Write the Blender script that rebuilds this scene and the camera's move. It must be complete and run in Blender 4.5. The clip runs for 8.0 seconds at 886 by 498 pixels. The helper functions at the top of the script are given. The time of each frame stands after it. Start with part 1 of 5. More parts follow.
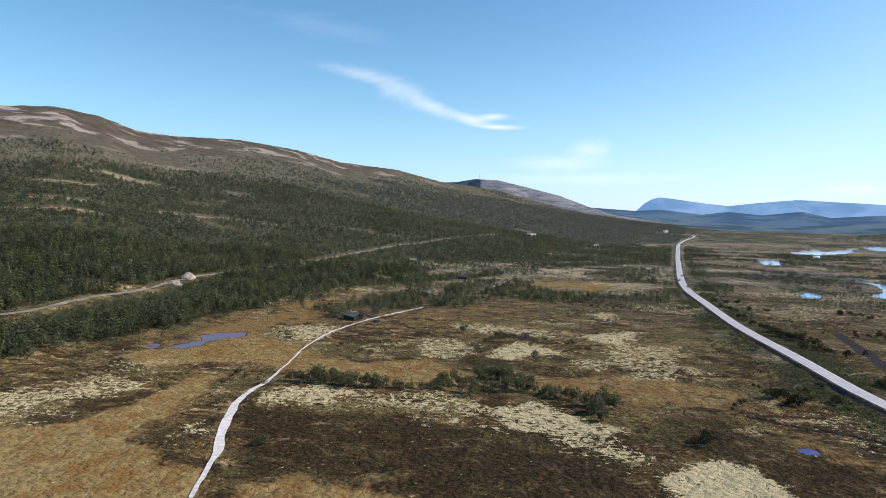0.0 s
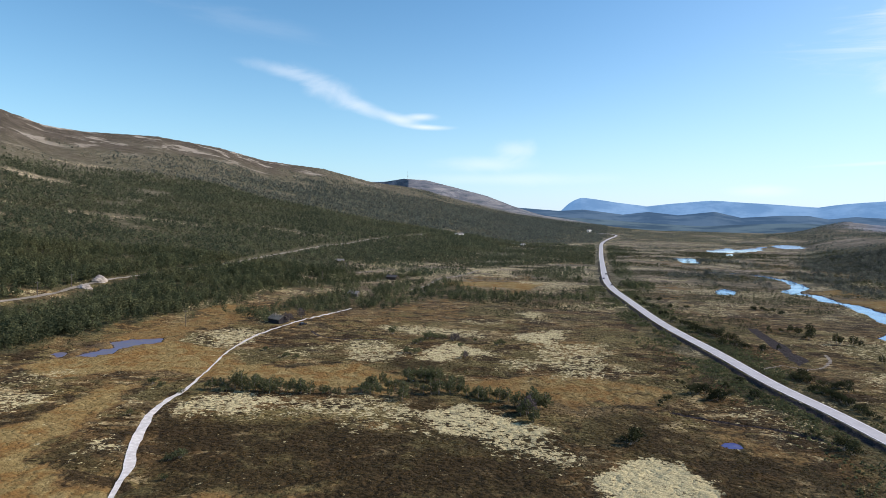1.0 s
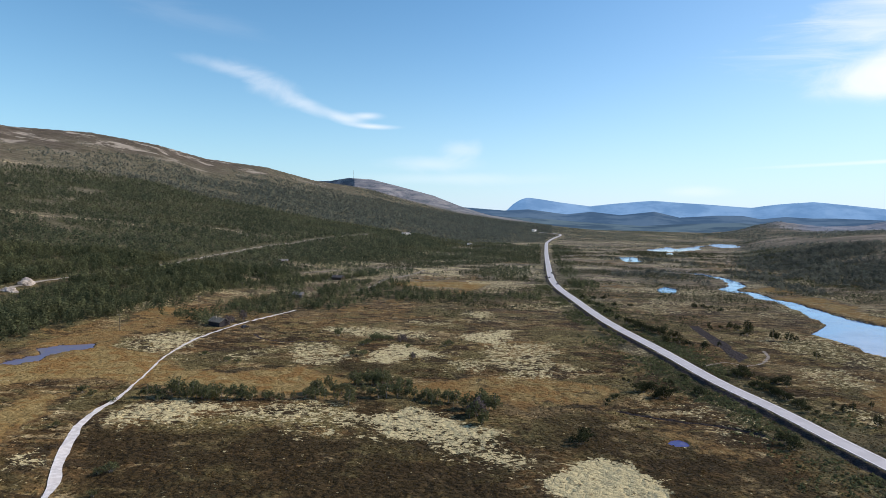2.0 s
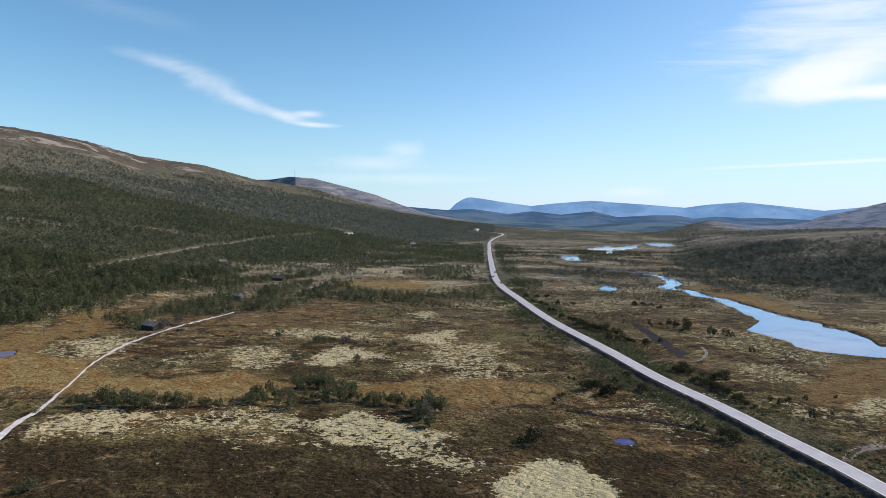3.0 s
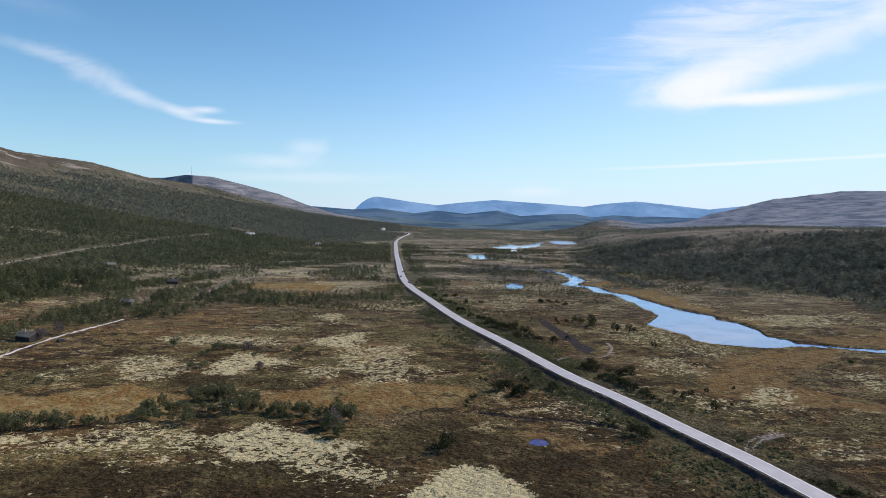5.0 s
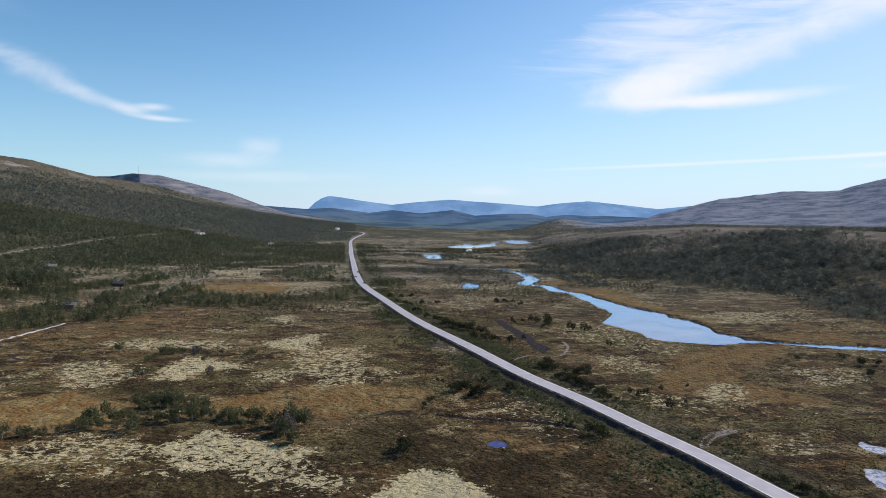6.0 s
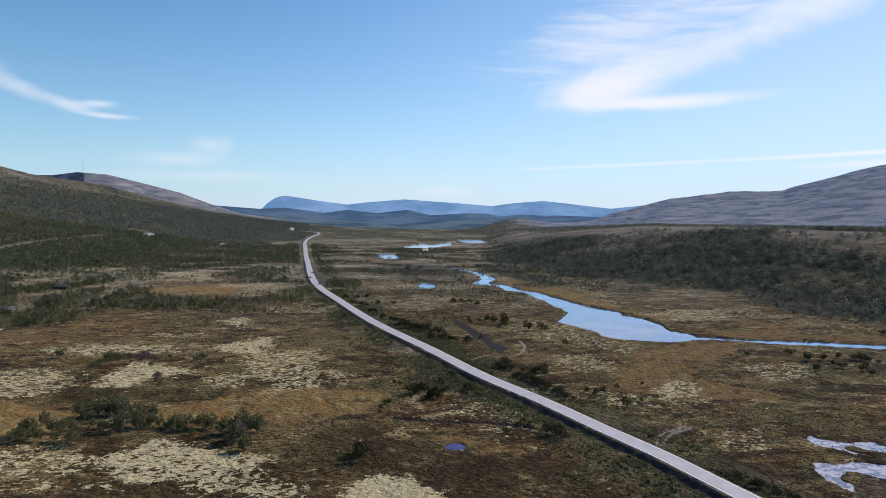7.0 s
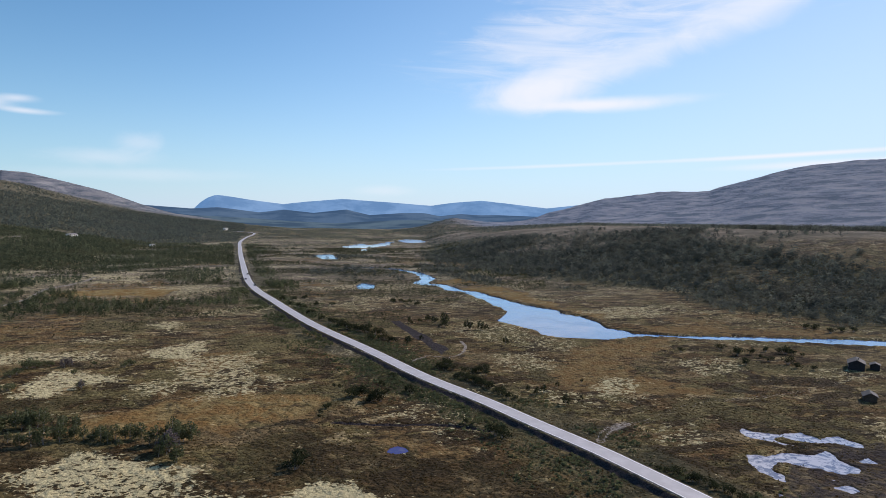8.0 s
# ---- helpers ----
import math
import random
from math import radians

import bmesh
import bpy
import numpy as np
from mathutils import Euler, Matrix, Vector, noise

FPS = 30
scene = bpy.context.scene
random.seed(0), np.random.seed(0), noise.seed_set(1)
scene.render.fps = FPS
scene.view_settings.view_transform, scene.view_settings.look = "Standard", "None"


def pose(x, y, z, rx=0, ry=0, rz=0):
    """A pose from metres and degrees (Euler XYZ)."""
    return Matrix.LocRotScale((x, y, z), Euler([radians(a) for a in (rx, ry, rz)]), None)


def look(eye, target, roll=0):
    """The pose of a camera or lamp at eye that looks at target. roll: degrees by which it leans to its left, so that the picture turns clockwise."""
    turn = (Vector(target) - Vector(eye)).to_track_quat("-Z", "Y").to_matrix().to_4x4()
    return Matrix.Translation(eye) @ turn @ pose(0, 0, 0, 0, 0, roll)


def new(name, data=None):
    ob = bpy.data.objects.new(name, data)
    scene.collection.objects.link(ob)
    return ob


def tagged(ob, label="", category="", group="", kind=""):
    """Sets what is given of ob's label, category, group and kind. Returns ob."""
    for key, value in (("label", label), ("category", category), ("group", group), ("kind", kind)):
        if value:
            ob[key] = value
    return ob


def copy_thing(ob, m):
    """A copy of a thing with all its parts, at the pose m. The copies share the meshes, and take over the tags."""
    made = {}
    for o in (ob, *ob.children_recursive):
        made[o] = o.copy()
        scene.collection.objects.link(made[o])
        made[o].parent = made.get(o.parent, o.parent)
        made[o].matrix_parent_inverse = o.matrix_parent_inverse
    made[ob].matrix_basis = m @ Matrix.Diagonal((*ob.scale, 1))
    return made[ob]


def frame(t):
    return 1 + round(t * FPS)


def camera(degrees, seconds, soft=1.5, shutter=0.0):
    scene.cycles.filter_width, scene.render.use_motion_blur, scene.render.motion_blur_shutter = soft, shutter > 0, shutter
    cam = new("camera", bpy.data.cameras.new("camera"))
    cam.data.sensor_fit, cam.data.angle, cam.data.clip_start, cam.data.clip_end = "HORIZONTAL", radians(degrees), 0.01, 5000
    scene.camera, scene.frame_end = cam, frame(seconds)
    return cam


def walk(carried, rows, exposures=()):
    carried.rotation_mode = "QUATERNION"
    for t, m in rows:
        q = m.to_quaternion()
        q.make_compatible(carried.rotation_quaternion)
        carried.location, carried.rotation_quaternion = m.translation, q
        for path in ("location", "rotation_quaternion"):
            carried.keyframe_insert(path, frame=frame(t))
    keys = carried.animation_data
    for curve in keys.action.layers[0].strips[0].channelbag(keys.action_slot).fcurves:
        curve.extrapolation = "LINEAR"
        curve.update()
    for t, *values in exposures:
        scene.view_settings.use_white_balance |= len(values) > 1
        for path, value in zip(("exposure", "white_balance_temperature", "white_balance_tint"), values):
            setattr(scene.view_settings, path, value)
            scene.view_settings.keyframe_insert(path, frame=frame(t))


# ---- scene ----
# A mountain valley: heath and bog with a straight road, a river lake, birch woods on the slopes, blue ranges far off.
# Metres; +y looks up the valley to the far peak, +x to the right, the valley floor lies at z = 0.
cam = camera(66.4, 8.0, 0.72)
ROWS = [
    (0.0, 0.00, 0.00, 64.00, 86.729, -0.978, 17.709),
    (0.5, -0.78, 2.89, 63.88, 86.774, -1.031, 14.307),
    (1.0, -1.63, 5.18, 63.79, 86.825, -1.027, 11.635),
    (1.5, -2.14, 7.32, 63.74, 86.851, -1.061, 9.461),
    (3.0, -4.01, 13.70, 63.35, 86.929, -1.162, 2.268),
    (3.5, -4.22, 15.80, 63.23, 86.948, -1.131, 0.235),
    (4.0, -4.35, 17.88, 63.12, 86.975, -1.104, -1.710),
    (4.5, -4.76, 19.69, 63.13, 87.000, -1.059, -3.739),
    (6.0, -5.18, 24.76, 63.01, 87.061, -1.019, -9.504),
    (6.5, -5.09, 26.32, 63.10, 87.065, -0.984, -11.414),
    (7.0, -4.79, 27.75, 63.01, 87.101, -0.940, -13.240),
    (7.5, -4.75, 29.42, 62.88, 87.134, -0.921, -15.803),
    (8.0, -4.70, 30.87, 62.88, 87.160, -0.904, -18.435),
]
EXPOSURE = 0.0
walk(cam, [(t, pose(x, y, z, rx, ry, rz)) for t, x, y, z, rx, ry, rz in ROWS], [(0.0, EXPOSURE + 0.21, 6480, 12), (1.5, EXPOSURE + 0.11, 6480, 12), (4.5, EXPOSURE - 0.02, 6410, 14), (8.0, EXPOSURE - 0.14, 6400, 15)])

# ---- light ----
SUN_AZIMUTH, SUN_HEIGHT, SUN_POWER, SKY_POWER = 73.0, 35.0, 4.8, 0.115   # azimuth clockwise from +y


class Tree:
    """Short calls for a node tree."""

    def __init__(self, tree):
        self.tree = tree
        tree.nodes.clear()

    def node(self, kind, inputs=None):
        n = self.tree.nodes.new(kind)
        for key, value in (inputs or {}).items():
            self.put(n.inputs[key], value)
        return n

    def put(self, socket, value):
        if isinstance(value, bpy.types.NodeSocket):
            self.tree.links.new(value, socket)
        else:
            socket.default_value = value

    def math(self, operation, *values, clamp=False):
        n = self.node("ShaderNodeMath")
        n.operation, n.use_clamp = operation, clamp
        for i, value in enumerate(values):
            self.put(n.inputs[i], value)
        return n.outputs[0]

    def ramp(self, value, low, high):
        """A smooth step from 0 at low to 1 at high."""
        n = self.node("ShaderNodeMapRange", {"Value": value, "From Min": low, "From Max": high})
        n.interpolation_type = "SMOOTHSTEP"
        return n.outputs[0]

    def mix(self, factor, a, b, blend="MIX"):
        n = self.node("ShaderNodeMix")
        n.data_type, n.blend_type = "RGBA", blend
        for socket, value in ((n.inputs[0], factor), (n.inputs[6], a), (n.inputs[7], b)):
            self.put(socket, (*value, 1) if isinstance(value, tuple) and len(value) == 3 else value)
        return n.outputs[2]

    def vector(self, operation, a, b):
        n = self.node("ShaderNodeVectorMath", {0: a, 1: b})
        n.operation = operation
        return n.outputs[0]

    def noise(self, vector, scale, detail=4.0, rough=0.55, distortion=0.0):
        n = self.node("ShaderNodeTexNoise", {"Scale": scale, "Detail": detail, "Roughness": rough, "Distortion": distortion})
        if vector is not None:
            self.put(n.inputs["Vector"], vector)
        return n.outputs["Fac"]


def build_world():
    world = bpy.data.worlds.new("sky")
    scene.world = world
    world.use_nodes = True
    n = Tree(world.node_tree)
    sky = n.node("ShaderNodeTexSky")
    sky.sky_type, sky.sun_disc = "NISHITA", False
    sky.sun_elevation, sky.sun_rotation = radians(SUN_HEIGHT), radians(SUN_AZIMUTH)
    sky.altitude, sky.air_density, sky.dust_density, sky.ozone_density = 900, 1.0, 0.2, 1.0
    place = n.node("ShaderNodeTexCoord").outputs["Generated"]
    xyz = n.node("ShaderNodeSeparateXYZ", {0: place})
    x, y, z = xyz.outputs
    az = n.math("MULTIPLY", n.math("ARCTAN2", x, y), 180 / math.pi)
    el = n.math("MULTIPLY", n.math("ARCSINE", z), 180 / math.pi)
    flat = n.node("ShaderNodeCombineXYZ", {0: az, 1: n.math("MULTIPLY", el, 2.2), 2: 0.0}).outputs[0]
    wisp = n.noise(flat, 0.16, 6, 0.6, 1.2)
    soft = n.noise(flat, 0.07, 4, 0.55, 0.6)

    filament = n.noise(n.node("ShaderNodeCombineXYZ", {0: n.math("ADD", az, n.math("MULTIPLY", el, 2.0)), 1: n.math("MULTIPLY", el, 6.0), 2: 3.0}).outputs[0], 0.13, 6, 0.62, 0.8)

    def streak(a0, e0, length, width, slope, power, bend=0.0, fray=1.0, core=0.0, grain=None):
        """One cirrus streak round (a0, e0): half length and width in degrees; core: how far out it stays full."""
        da, de = n.math("SUBTRACT", az, a0), n.math("SUBTRACT", el, e0)
        c, s = math.cos(radians(slope)), math.sin(radians(slope))
        u = n.math("DIVIDE", n.math("ADD", n.math("MULTIPLY", da, c), n.math("MULTIPLY", de, s)), length)
        v = n.math("SUBTRACT", n.math("MULTIPLY", de, c), n.math("MULTIPLY", da, s))
        v = n.math("DIVIDE", n.math("SUBTRACT", v, n.math("MULTIPLY", n.math("MULTIPLY", u, u), bend)), width)
        d = n.math("SQRT", n.math("ADD", n.math("MULTIPLY", u, u), n.math("MULTIPLY", v, v)))
        d = n.math("ADD", d, n.math("MULTIPLY", n.math("SUBTRACT", wisp if grain is None else grain, 0.5), fray))
        return n.math("MULTIPLY", n.ramp(d, 1.05, core - 0.05), power)

    clear = None
    for row in CLOUDS + CLOUDS_SUNWARD:
        one = n.math("SUBTRACT", 1.0, streak(*row), clamp=True)
        clear = one if clear is None else n.math("MULTIPLY", clear, one)
    for row in VEILS:
        clear = n.math("MULTIPLY", clear, n.math("SUBTRACT", 1.0, streak(*row, grain=filament), clamp=True))
    cover = n.math("SUBTRACT", 1.0, clear, clamp=True)
    cover = n.math("MULTIPLY", cover, n.math("ADD", 0.7, n.math("MULTIPLY", n.ramp(soft, 0.2, 0.6), 0.3)), clamp=True)
    blue = n.mix(1.0, sky.outputs[0], SKY_TINT, "MULTIPLY")
    low = n.math("POWER", 2.718, n.math("DIVIDE", n.math("MAXIMUM", el, 0.0), -HAZE_HEIGHT))
    blue = n.mix(n.math("MULTIPLY", low, HAZE_SHARE), blue, HAZE)
    dusk = n.math("SUBTRACT", 1.0, n.math("MULTIPLY", n.math("MULTIPLY", n.ramp(az, 12.0, -30.0), n.ramp(az, -150.0, -60.0)), 0.10))      # deeper blue away from the sun
    blue = n.mix(1.0, blue, n.node("ShaderNodeCombineColor", {0: n.math("MULTIPLY", dusk, dusk), 1: dusk, 2: dusk}).outputs[0], "MULTIPLY")
    white = n.math("MULTIPLY", n.math("MULTIPLY", n.ramp(az, -5.0, 65.0), n.ramp(el, 40.0, 2.0)), 0.7)
    blue = n.mix(white, blue, SUN_SIDE)
    colour = n.mix(cover, blue, CLOUD_WHITE)
    back = n.node("ShaderNodeBackground", {"Color": colour, "Strength": SKY_POWER})
    out = n.node("ShaderNodeOutputWorld")
    n.tree.links.new(back.outputs[0], out.inputs[0])


# azimuth, height, half length, half width, slope, density, bend, fray, core
CLOUDS = [
    (-24.6, 10.9, 4.6, 0.75, -14.0, 0.30, -0.2, 1.4),
    (-21.3, 9.75, 3.9, 1.25, -26.0, 0.31, 0.1, 1.3),
    (-18.4, 8.45, 2.9, 0.75, -21.0, 0.39, 0.1, 1.1),
    (-15.4, 7.55, 2.3, 0.62, -12.0, 0.64, 0.2, 0.8),
    (-13.7, 7.80, 1.9, 0.42, 2.0, 0.62, 0.0, 0.6),
    (-13.2, 6.98, 2.8, 0.30, -2.0, 0.66, 0.1, 0.5),
    (-5.6, 5.20, 2.3, 1.1, 4.0, 0.34, 0.0, 1.2),
    (-8.2, 4.00, 5.2, 0.85, 1.0, 0.36, 0.0, 0.9),
    (-6.0, 2.80, 11.0, 0.7, 1.0, 0.25, 0.0, 0.9),
    (13.5, 2.00, 3.0, 0.6, 0.0, 0.35, 0.0, 0.9),
]
CLOUDS_SUNWARD = [
    (30.3, 9.15, 10.0, 0.80, 0.5, 0.95, 0.3, 0.5, 0.1),
    (26.4, 10.3, 6.6, 2.1, 8.0, 0.88, 0.2, 0.7, 0.2),
    (28.0, 11.8, 6.5, 1.9, 16.0, 0.6, 0.0, 0.9),
    (34.0, 12.9, 10.0, 2.0, 20.0, 0.62, 0.1, 0.9),
    (42.0, 15.6, 8.0, 2.2, 20.0, 0.65, 0.0, 0.9),
    (46.0, 4.95, 16.0, 0.26, 2.2, 0.85, 0.0, 0.3),
    (29.0, 4.30, 14.0, 0.22, 2.4, 0.60, 0.0, 0.4),
    (49.0, 4.30, 11.0, 0.40, 2.2, 0.80, 0.0, 0.4),
]
VEILS = [
    (27.0, 14.5, 12.0, 3.2, 14.0, 0.55, 0.0, 1.8),
    (42.0, 18.5, 18.0, 4.0, 12.0, 0.60, 0.0, 1.8),
    (-28.0, 14.5, 8.0, 1.2, -8.0, 0.07, 0.0, 1.6),
]
SKY_TINT = (0.72, 1.15, 1.36)
HAZE, HAZE_HEIGHT, HAZE_SHARE = (6.1, 7.2, 8.4, 1), 6.0, 0.95
SUN_SIDE = (6.4, 7.5, 8.8, 1)      # whiter air towards the sun
CLOUD_WHITE = (8.6, 8.9, 9.3, 1)
build_world()
sun = new("sun", bpy.data.lights.new("sun", "SUN"))
sun.data.energy, sun.data.angle, sun.data.color = SUN_POWER, radians(0.53), (1.0, 0.885, 0.765)
_a, _h = radians(SUN_AZIMUTH), radians(SUN_HEIGHT)
SUNWARD = Vector((math.sin(_a) * math.cos(_h), math.cos(_a) * math.cos(_h), math.sin(_h)))
sun.matrix_world = look(SUNWARD * 800, (0, 0, 0))


# ---- materials ----
def material(name):
    m = bpy.data.materials.new(name)
    m.use_nodes = True
    return m, Tree(m.node_tree)


def finish(n, shader):
    out = n.node("ShaderNodeOutputMaterial")
    n.tree.links.new(shader, out.inputs[0])


def surface(n, colour, rough=0.9, bump=None, strength=0.5, distance=0.1, gloss=0.3, metal=0.0, dusty=0.0):
    b = n.node("ShaderNodeBsdfPrincipled", {"Roughness": rough, "Diffuse Roughness": dusty, "Specular IOR Level": gloss, "Metallic": metal})
    n.put(b.inputs["Base Color"], (*colour, 1) if isinstance(colour, tuple) else colour)
    if bump is not None:
        bn = n.node("ShaderNodeBump", {"Strength": strength, "Distance": distance, "Height": bump})
        n.tree.links.new(bn.outputs[0], b.inputs["Normal"])
    return b.outputs[0]


def attr(n, name):
    a = n.node("ShaderNodeAttribute")
    a.attribute_name = name
    return a.outputs["Fac"]


def cells(n, place, scale):
    """Rounded plants side by side: the rise of each one and a tone of its own."""
    bent = n.node("ShaderNodeTexNoise", {"Vector": place, "Scale": scale * 1.6, "Detail": 3.0})
    where = n.vector("ADD", place, n.vector("MULTIPLY", bent.outputs["Color"], (0.9 / scale, 0.9 / scale, 0.0)))
    v = n.node("ShaderNodeTexVoronoi", {"Vector": where, "Scale": scale})
    rise = n.math("SUBTRACT", 1.0, n.math("POWER", v.outputs["Distance"], 2.0))
    return rise, n.node("ShaderNodeSeparateColor", {0: v.outputs["Color"]}).outputs[0]


def ground_material():
    m, n = material("heath_and_bog")
    place = n.node("ShaderNodeNewGeometry").outputs["Position"]
    lying = n.vector("MULTIPLY", place, (0.6, 1.0, 1.0))
    fine, grain = n.noise(lying, 1.2, 5, 0.65), n.noise(place, 4.0, 3, 0.6)
    patchy, broad = n.noise(place, 0.22, 5, 0.6, 0.5), n.noise(place, 0.02, 4, 0.6)

    # heath: dark heather and dwarf birch, rust and olive and pale grass by turns
    drift, clump = n.noise(place, 0.09, 5, 0.62, 0.8), n.noise(place, 0.75, 4, 0.65, 0.6)
    east = n.vector("ADD", lying, (310.0, 170.0, 0.0))
    heath = n.mix(n.ramp(n.noise(place, 0.032, 6, 0.66, 1.0), 0.46, 0.54), (0.112, 0.070, 0.030), (0.140, 0.108, 0.045))
    heath = n.mix(n.math("MULTIPLY", n.ramp(n.noise(east, 0.045, 6, 0.68, 0.8), 0.55, 0.62), 0.5), heath, (0.165, 0.090, 0.035))
    heath = n.mix(n.math("MULTIPLY", n.ramp(n.noise(east, 0.13, 6, 0.66, 0.8), 0.55, 0.59), 0.9), heath, (0.310, 0.236, 0.122))
    heath = n.mix(n.math("MULTIPLY", n.ramp(n.noise(east, 0.075, 7, 0.66, 1.0), 0.50, 0.54), 0.9), heath, (0.042, 0.028, 0.015))
    # wider drifts: dry grass, grey-green willow, dark crowberry
    heath = n.mix(n.math("MULTIPLY", n.ramp(n.noise(east, 0.024, 7, 0.68, 0.6), 0.54, 0.60), 0.6), heath, (0.195, 0.140, 0.070))
    heath = n.mix(n.math("MULTIPLY", n.ramp(n.noise(place, 0.022, 7, 0.68, 0.8), 0.52, 0.57), 0.75), heath, (0.118, 0.098, 0.042))
    heath = n.mix(n.math("MULTIPLY", n.ramp(n.noise(place, 0.05, 7, 0.70, 0.8), 0.55, 0.61), 0.8), heath, (0.050, 0.038, 0.022))
    # up the valley haze is put in as greyer heath, with pale dry grass
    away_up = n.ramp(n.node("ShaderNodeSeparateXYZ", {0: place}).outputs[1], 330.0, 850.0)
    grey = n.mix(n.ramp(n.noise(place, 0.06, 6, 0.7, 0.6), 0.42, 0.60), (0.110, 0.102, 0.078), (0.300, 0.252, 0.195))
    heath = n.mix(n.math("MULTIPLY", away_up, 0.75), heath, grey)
    # hummocks: straw-light crowns, hollows darkened as if shaded, each plant its own tone
    plant, stand = cells(n, place, 0.55), cells(n, place, 0.17)
    hummock = n.math("ADD", n.math("MULTIPLY", n.ramp(fine, 0.42, 0.66), 0.60), n.math("MULTIPLY", plant[1], 0.60))
    hummock = n.math("ADD", hummock, n.math("MULTIPLY", stand[1], 0.50))
    hummock = n.math("SUBTRACT", n.math("ADD", hummock, 0.36), n.math("MULTIPLY", n.ramp(clump, 0.48, 0.60), 0.25))
    heath = n.mix(1.0, heath, n.node("ShaderNodeCombineColor", {0: hummock, 1: hummock, 2: hummock}).outputs[0], "MULTIPLY")
    # forest floor and willow green
    green = n.mix(n.ramp(patchy, 0.35, 0.65), (0.056, 0.062, 0.035), (0.104, 0.098, 0.054))
    green = n.mix(n.math("MULTIPLY", n.ramp(fine, 0.5, 0.8), 0.6), green, (0.125, 0.110, 0.062))
    colour = n.mix(attr(n, "green"), heath, green)
    # alpine top: brown grass and pale scree
    top = n.mix(n.ramp(n.noise(place, 0.03, 5, 0.6), 0.35, 0.65), (0.068, 0.056, 0.042), (0.120, 0.099, 0.076))
    top = n.mix(n.ramp(n.noise(n.vector("MULTIPLY", place, (1.0, 1.0, 3.0)), 0.0065, 8, 0.70, 0.5), 0.53, 0.60), top, (0.36, 0.315, 0.262))
    # dark heather, with shade painted near black into the hollows between clumps
    colour = n.mix(n.math("MULTIPLY", attr(n, "heather"), n.ramp(drift, 0.70, 0.48)), colour, n.mix(n.ramp(clump, 0.4, 0.6), (0.063, 0.043, 0.020), (0.021, 0.016, 0.008)))
    colour = n.mix(attr(n, "alpine"), colour, top)
    # far rock slopes, with blue haze mixed into the rock colour
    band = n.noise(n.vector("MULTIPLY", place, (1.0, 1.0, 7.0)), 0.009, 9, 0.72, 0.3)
    hazy_stone = n.mix(n.ramp(band, 0.43, 0.49), (0.130, 0.165, 0.212), (0.238, 0.258, 0.308))
    hazy_stone = n.mix(n.ramp(band, 0.51, 0.57), hazy_stone, (0.335, 0.335, 0.360))
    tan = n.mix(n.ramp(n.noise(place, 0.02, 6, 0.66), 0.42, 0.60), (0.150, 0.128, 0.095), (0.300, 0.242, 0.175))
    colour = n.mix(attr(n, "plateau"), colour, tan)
    colour = n.mix(attr(n, "hazy_stone"), colour, hazy_stone)
    # bog grass
    blade = n.noise(place, 0.55, 5, 0.65, 0.9)
    bog_here = n.math("ADD", attr(n, "bog"), n.math("MULTIPLY", n.math("SUBTRACT", patchy, 0.5), 1.3))
    bog_here = n.math("ADD", bog_here, n.math("MULTIPLY", n.math("SUBTRACT", blade, 0.5), 0.8))
    bog_here = n.math("ADD", bog_here, n.math("MULTIPLY", n.math("SUBTRACT", drift, 0.5), 1.4))
    straw = n.mix(n.ramp(patchy, 0.3, 0.7), (0.212, 0.150, 0.058), (0.315, 0.232, 0.098))
    straw = n.mix(n.ramp(drift, 0.46, 0.6), straw, (0.225, 0.128, 0.044))
    straw = n.mix(n.math("MULTIPLY", n.ramp(blade, 0.52, 0.70), 0.7), straw, (0.125, 0.086, 0.040))
    rust = n.mix(n.ramp(patchy, 0.35, 0.65), (0.165, 0.094, 0.036), (0.215, 0.140, 0.058))
    straw = n.mix(n.ramp(attr(n, "bog"), 0.50, 0.78), rust, straw)
    colour = n.mix(n.ramp(bog_here, 0.30, 0.66), colour, straw)
    # reindeer lichen, ragged strings in the heath
    string = n.noise(n.vector("MULTIPLY", place, (0.8, 1.0, 1.0)), 0.62, 5, 0.66, 0.8)
    lichen_here = n.math("ADD", attr(n, "lichen"), n.math("MULTIPLY", n.math("SUBTRACT", string, 0.5), 3.0))
    lichen_here = n.math("ADD", lichen_here, n.math("MULTIPLY", n.math("SUBTRACT", patchy, 0.5), 1.2))
    cream = n.mix(n.ramp(grain, 0.35, 0.7), (0.45, 0.378, 0.205), (0.66, 0.57, 0.335))
    cream = n.mix(n.math("MULTIPLY", n.ramp(fine, 0.54, 0.68), 0.7), cream, (0.24, 0.195, 0.10))
    colour = n.mix(n.ramp(lichen_here, 0.50, 0.64), colour, cream)
    # gravel, trodden track and black peat; the same dark paints shade on banks
    gravel = n.mix(n.ramp(fine, 0.35, 0.7), (0.25, 0.21, 0.17), (0.40, 0.35, 0.30))
    stone_here = n.math("ADD", attr(n, "gravel"), n.math("MULTIPLY", n.math("SUBTRACT", fine, 0.5), 0.5))
    colour = n.mix(n.ramp(stone_here, 0.4, 0.6), colour, gravel)
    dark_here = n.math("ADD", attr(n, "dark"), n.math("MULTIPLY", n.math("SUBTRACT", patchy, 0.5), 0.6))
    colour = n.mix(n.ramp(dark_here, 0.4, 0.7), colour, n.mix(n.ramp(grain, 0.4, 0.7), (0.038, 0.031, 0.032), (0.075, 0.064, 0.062)))
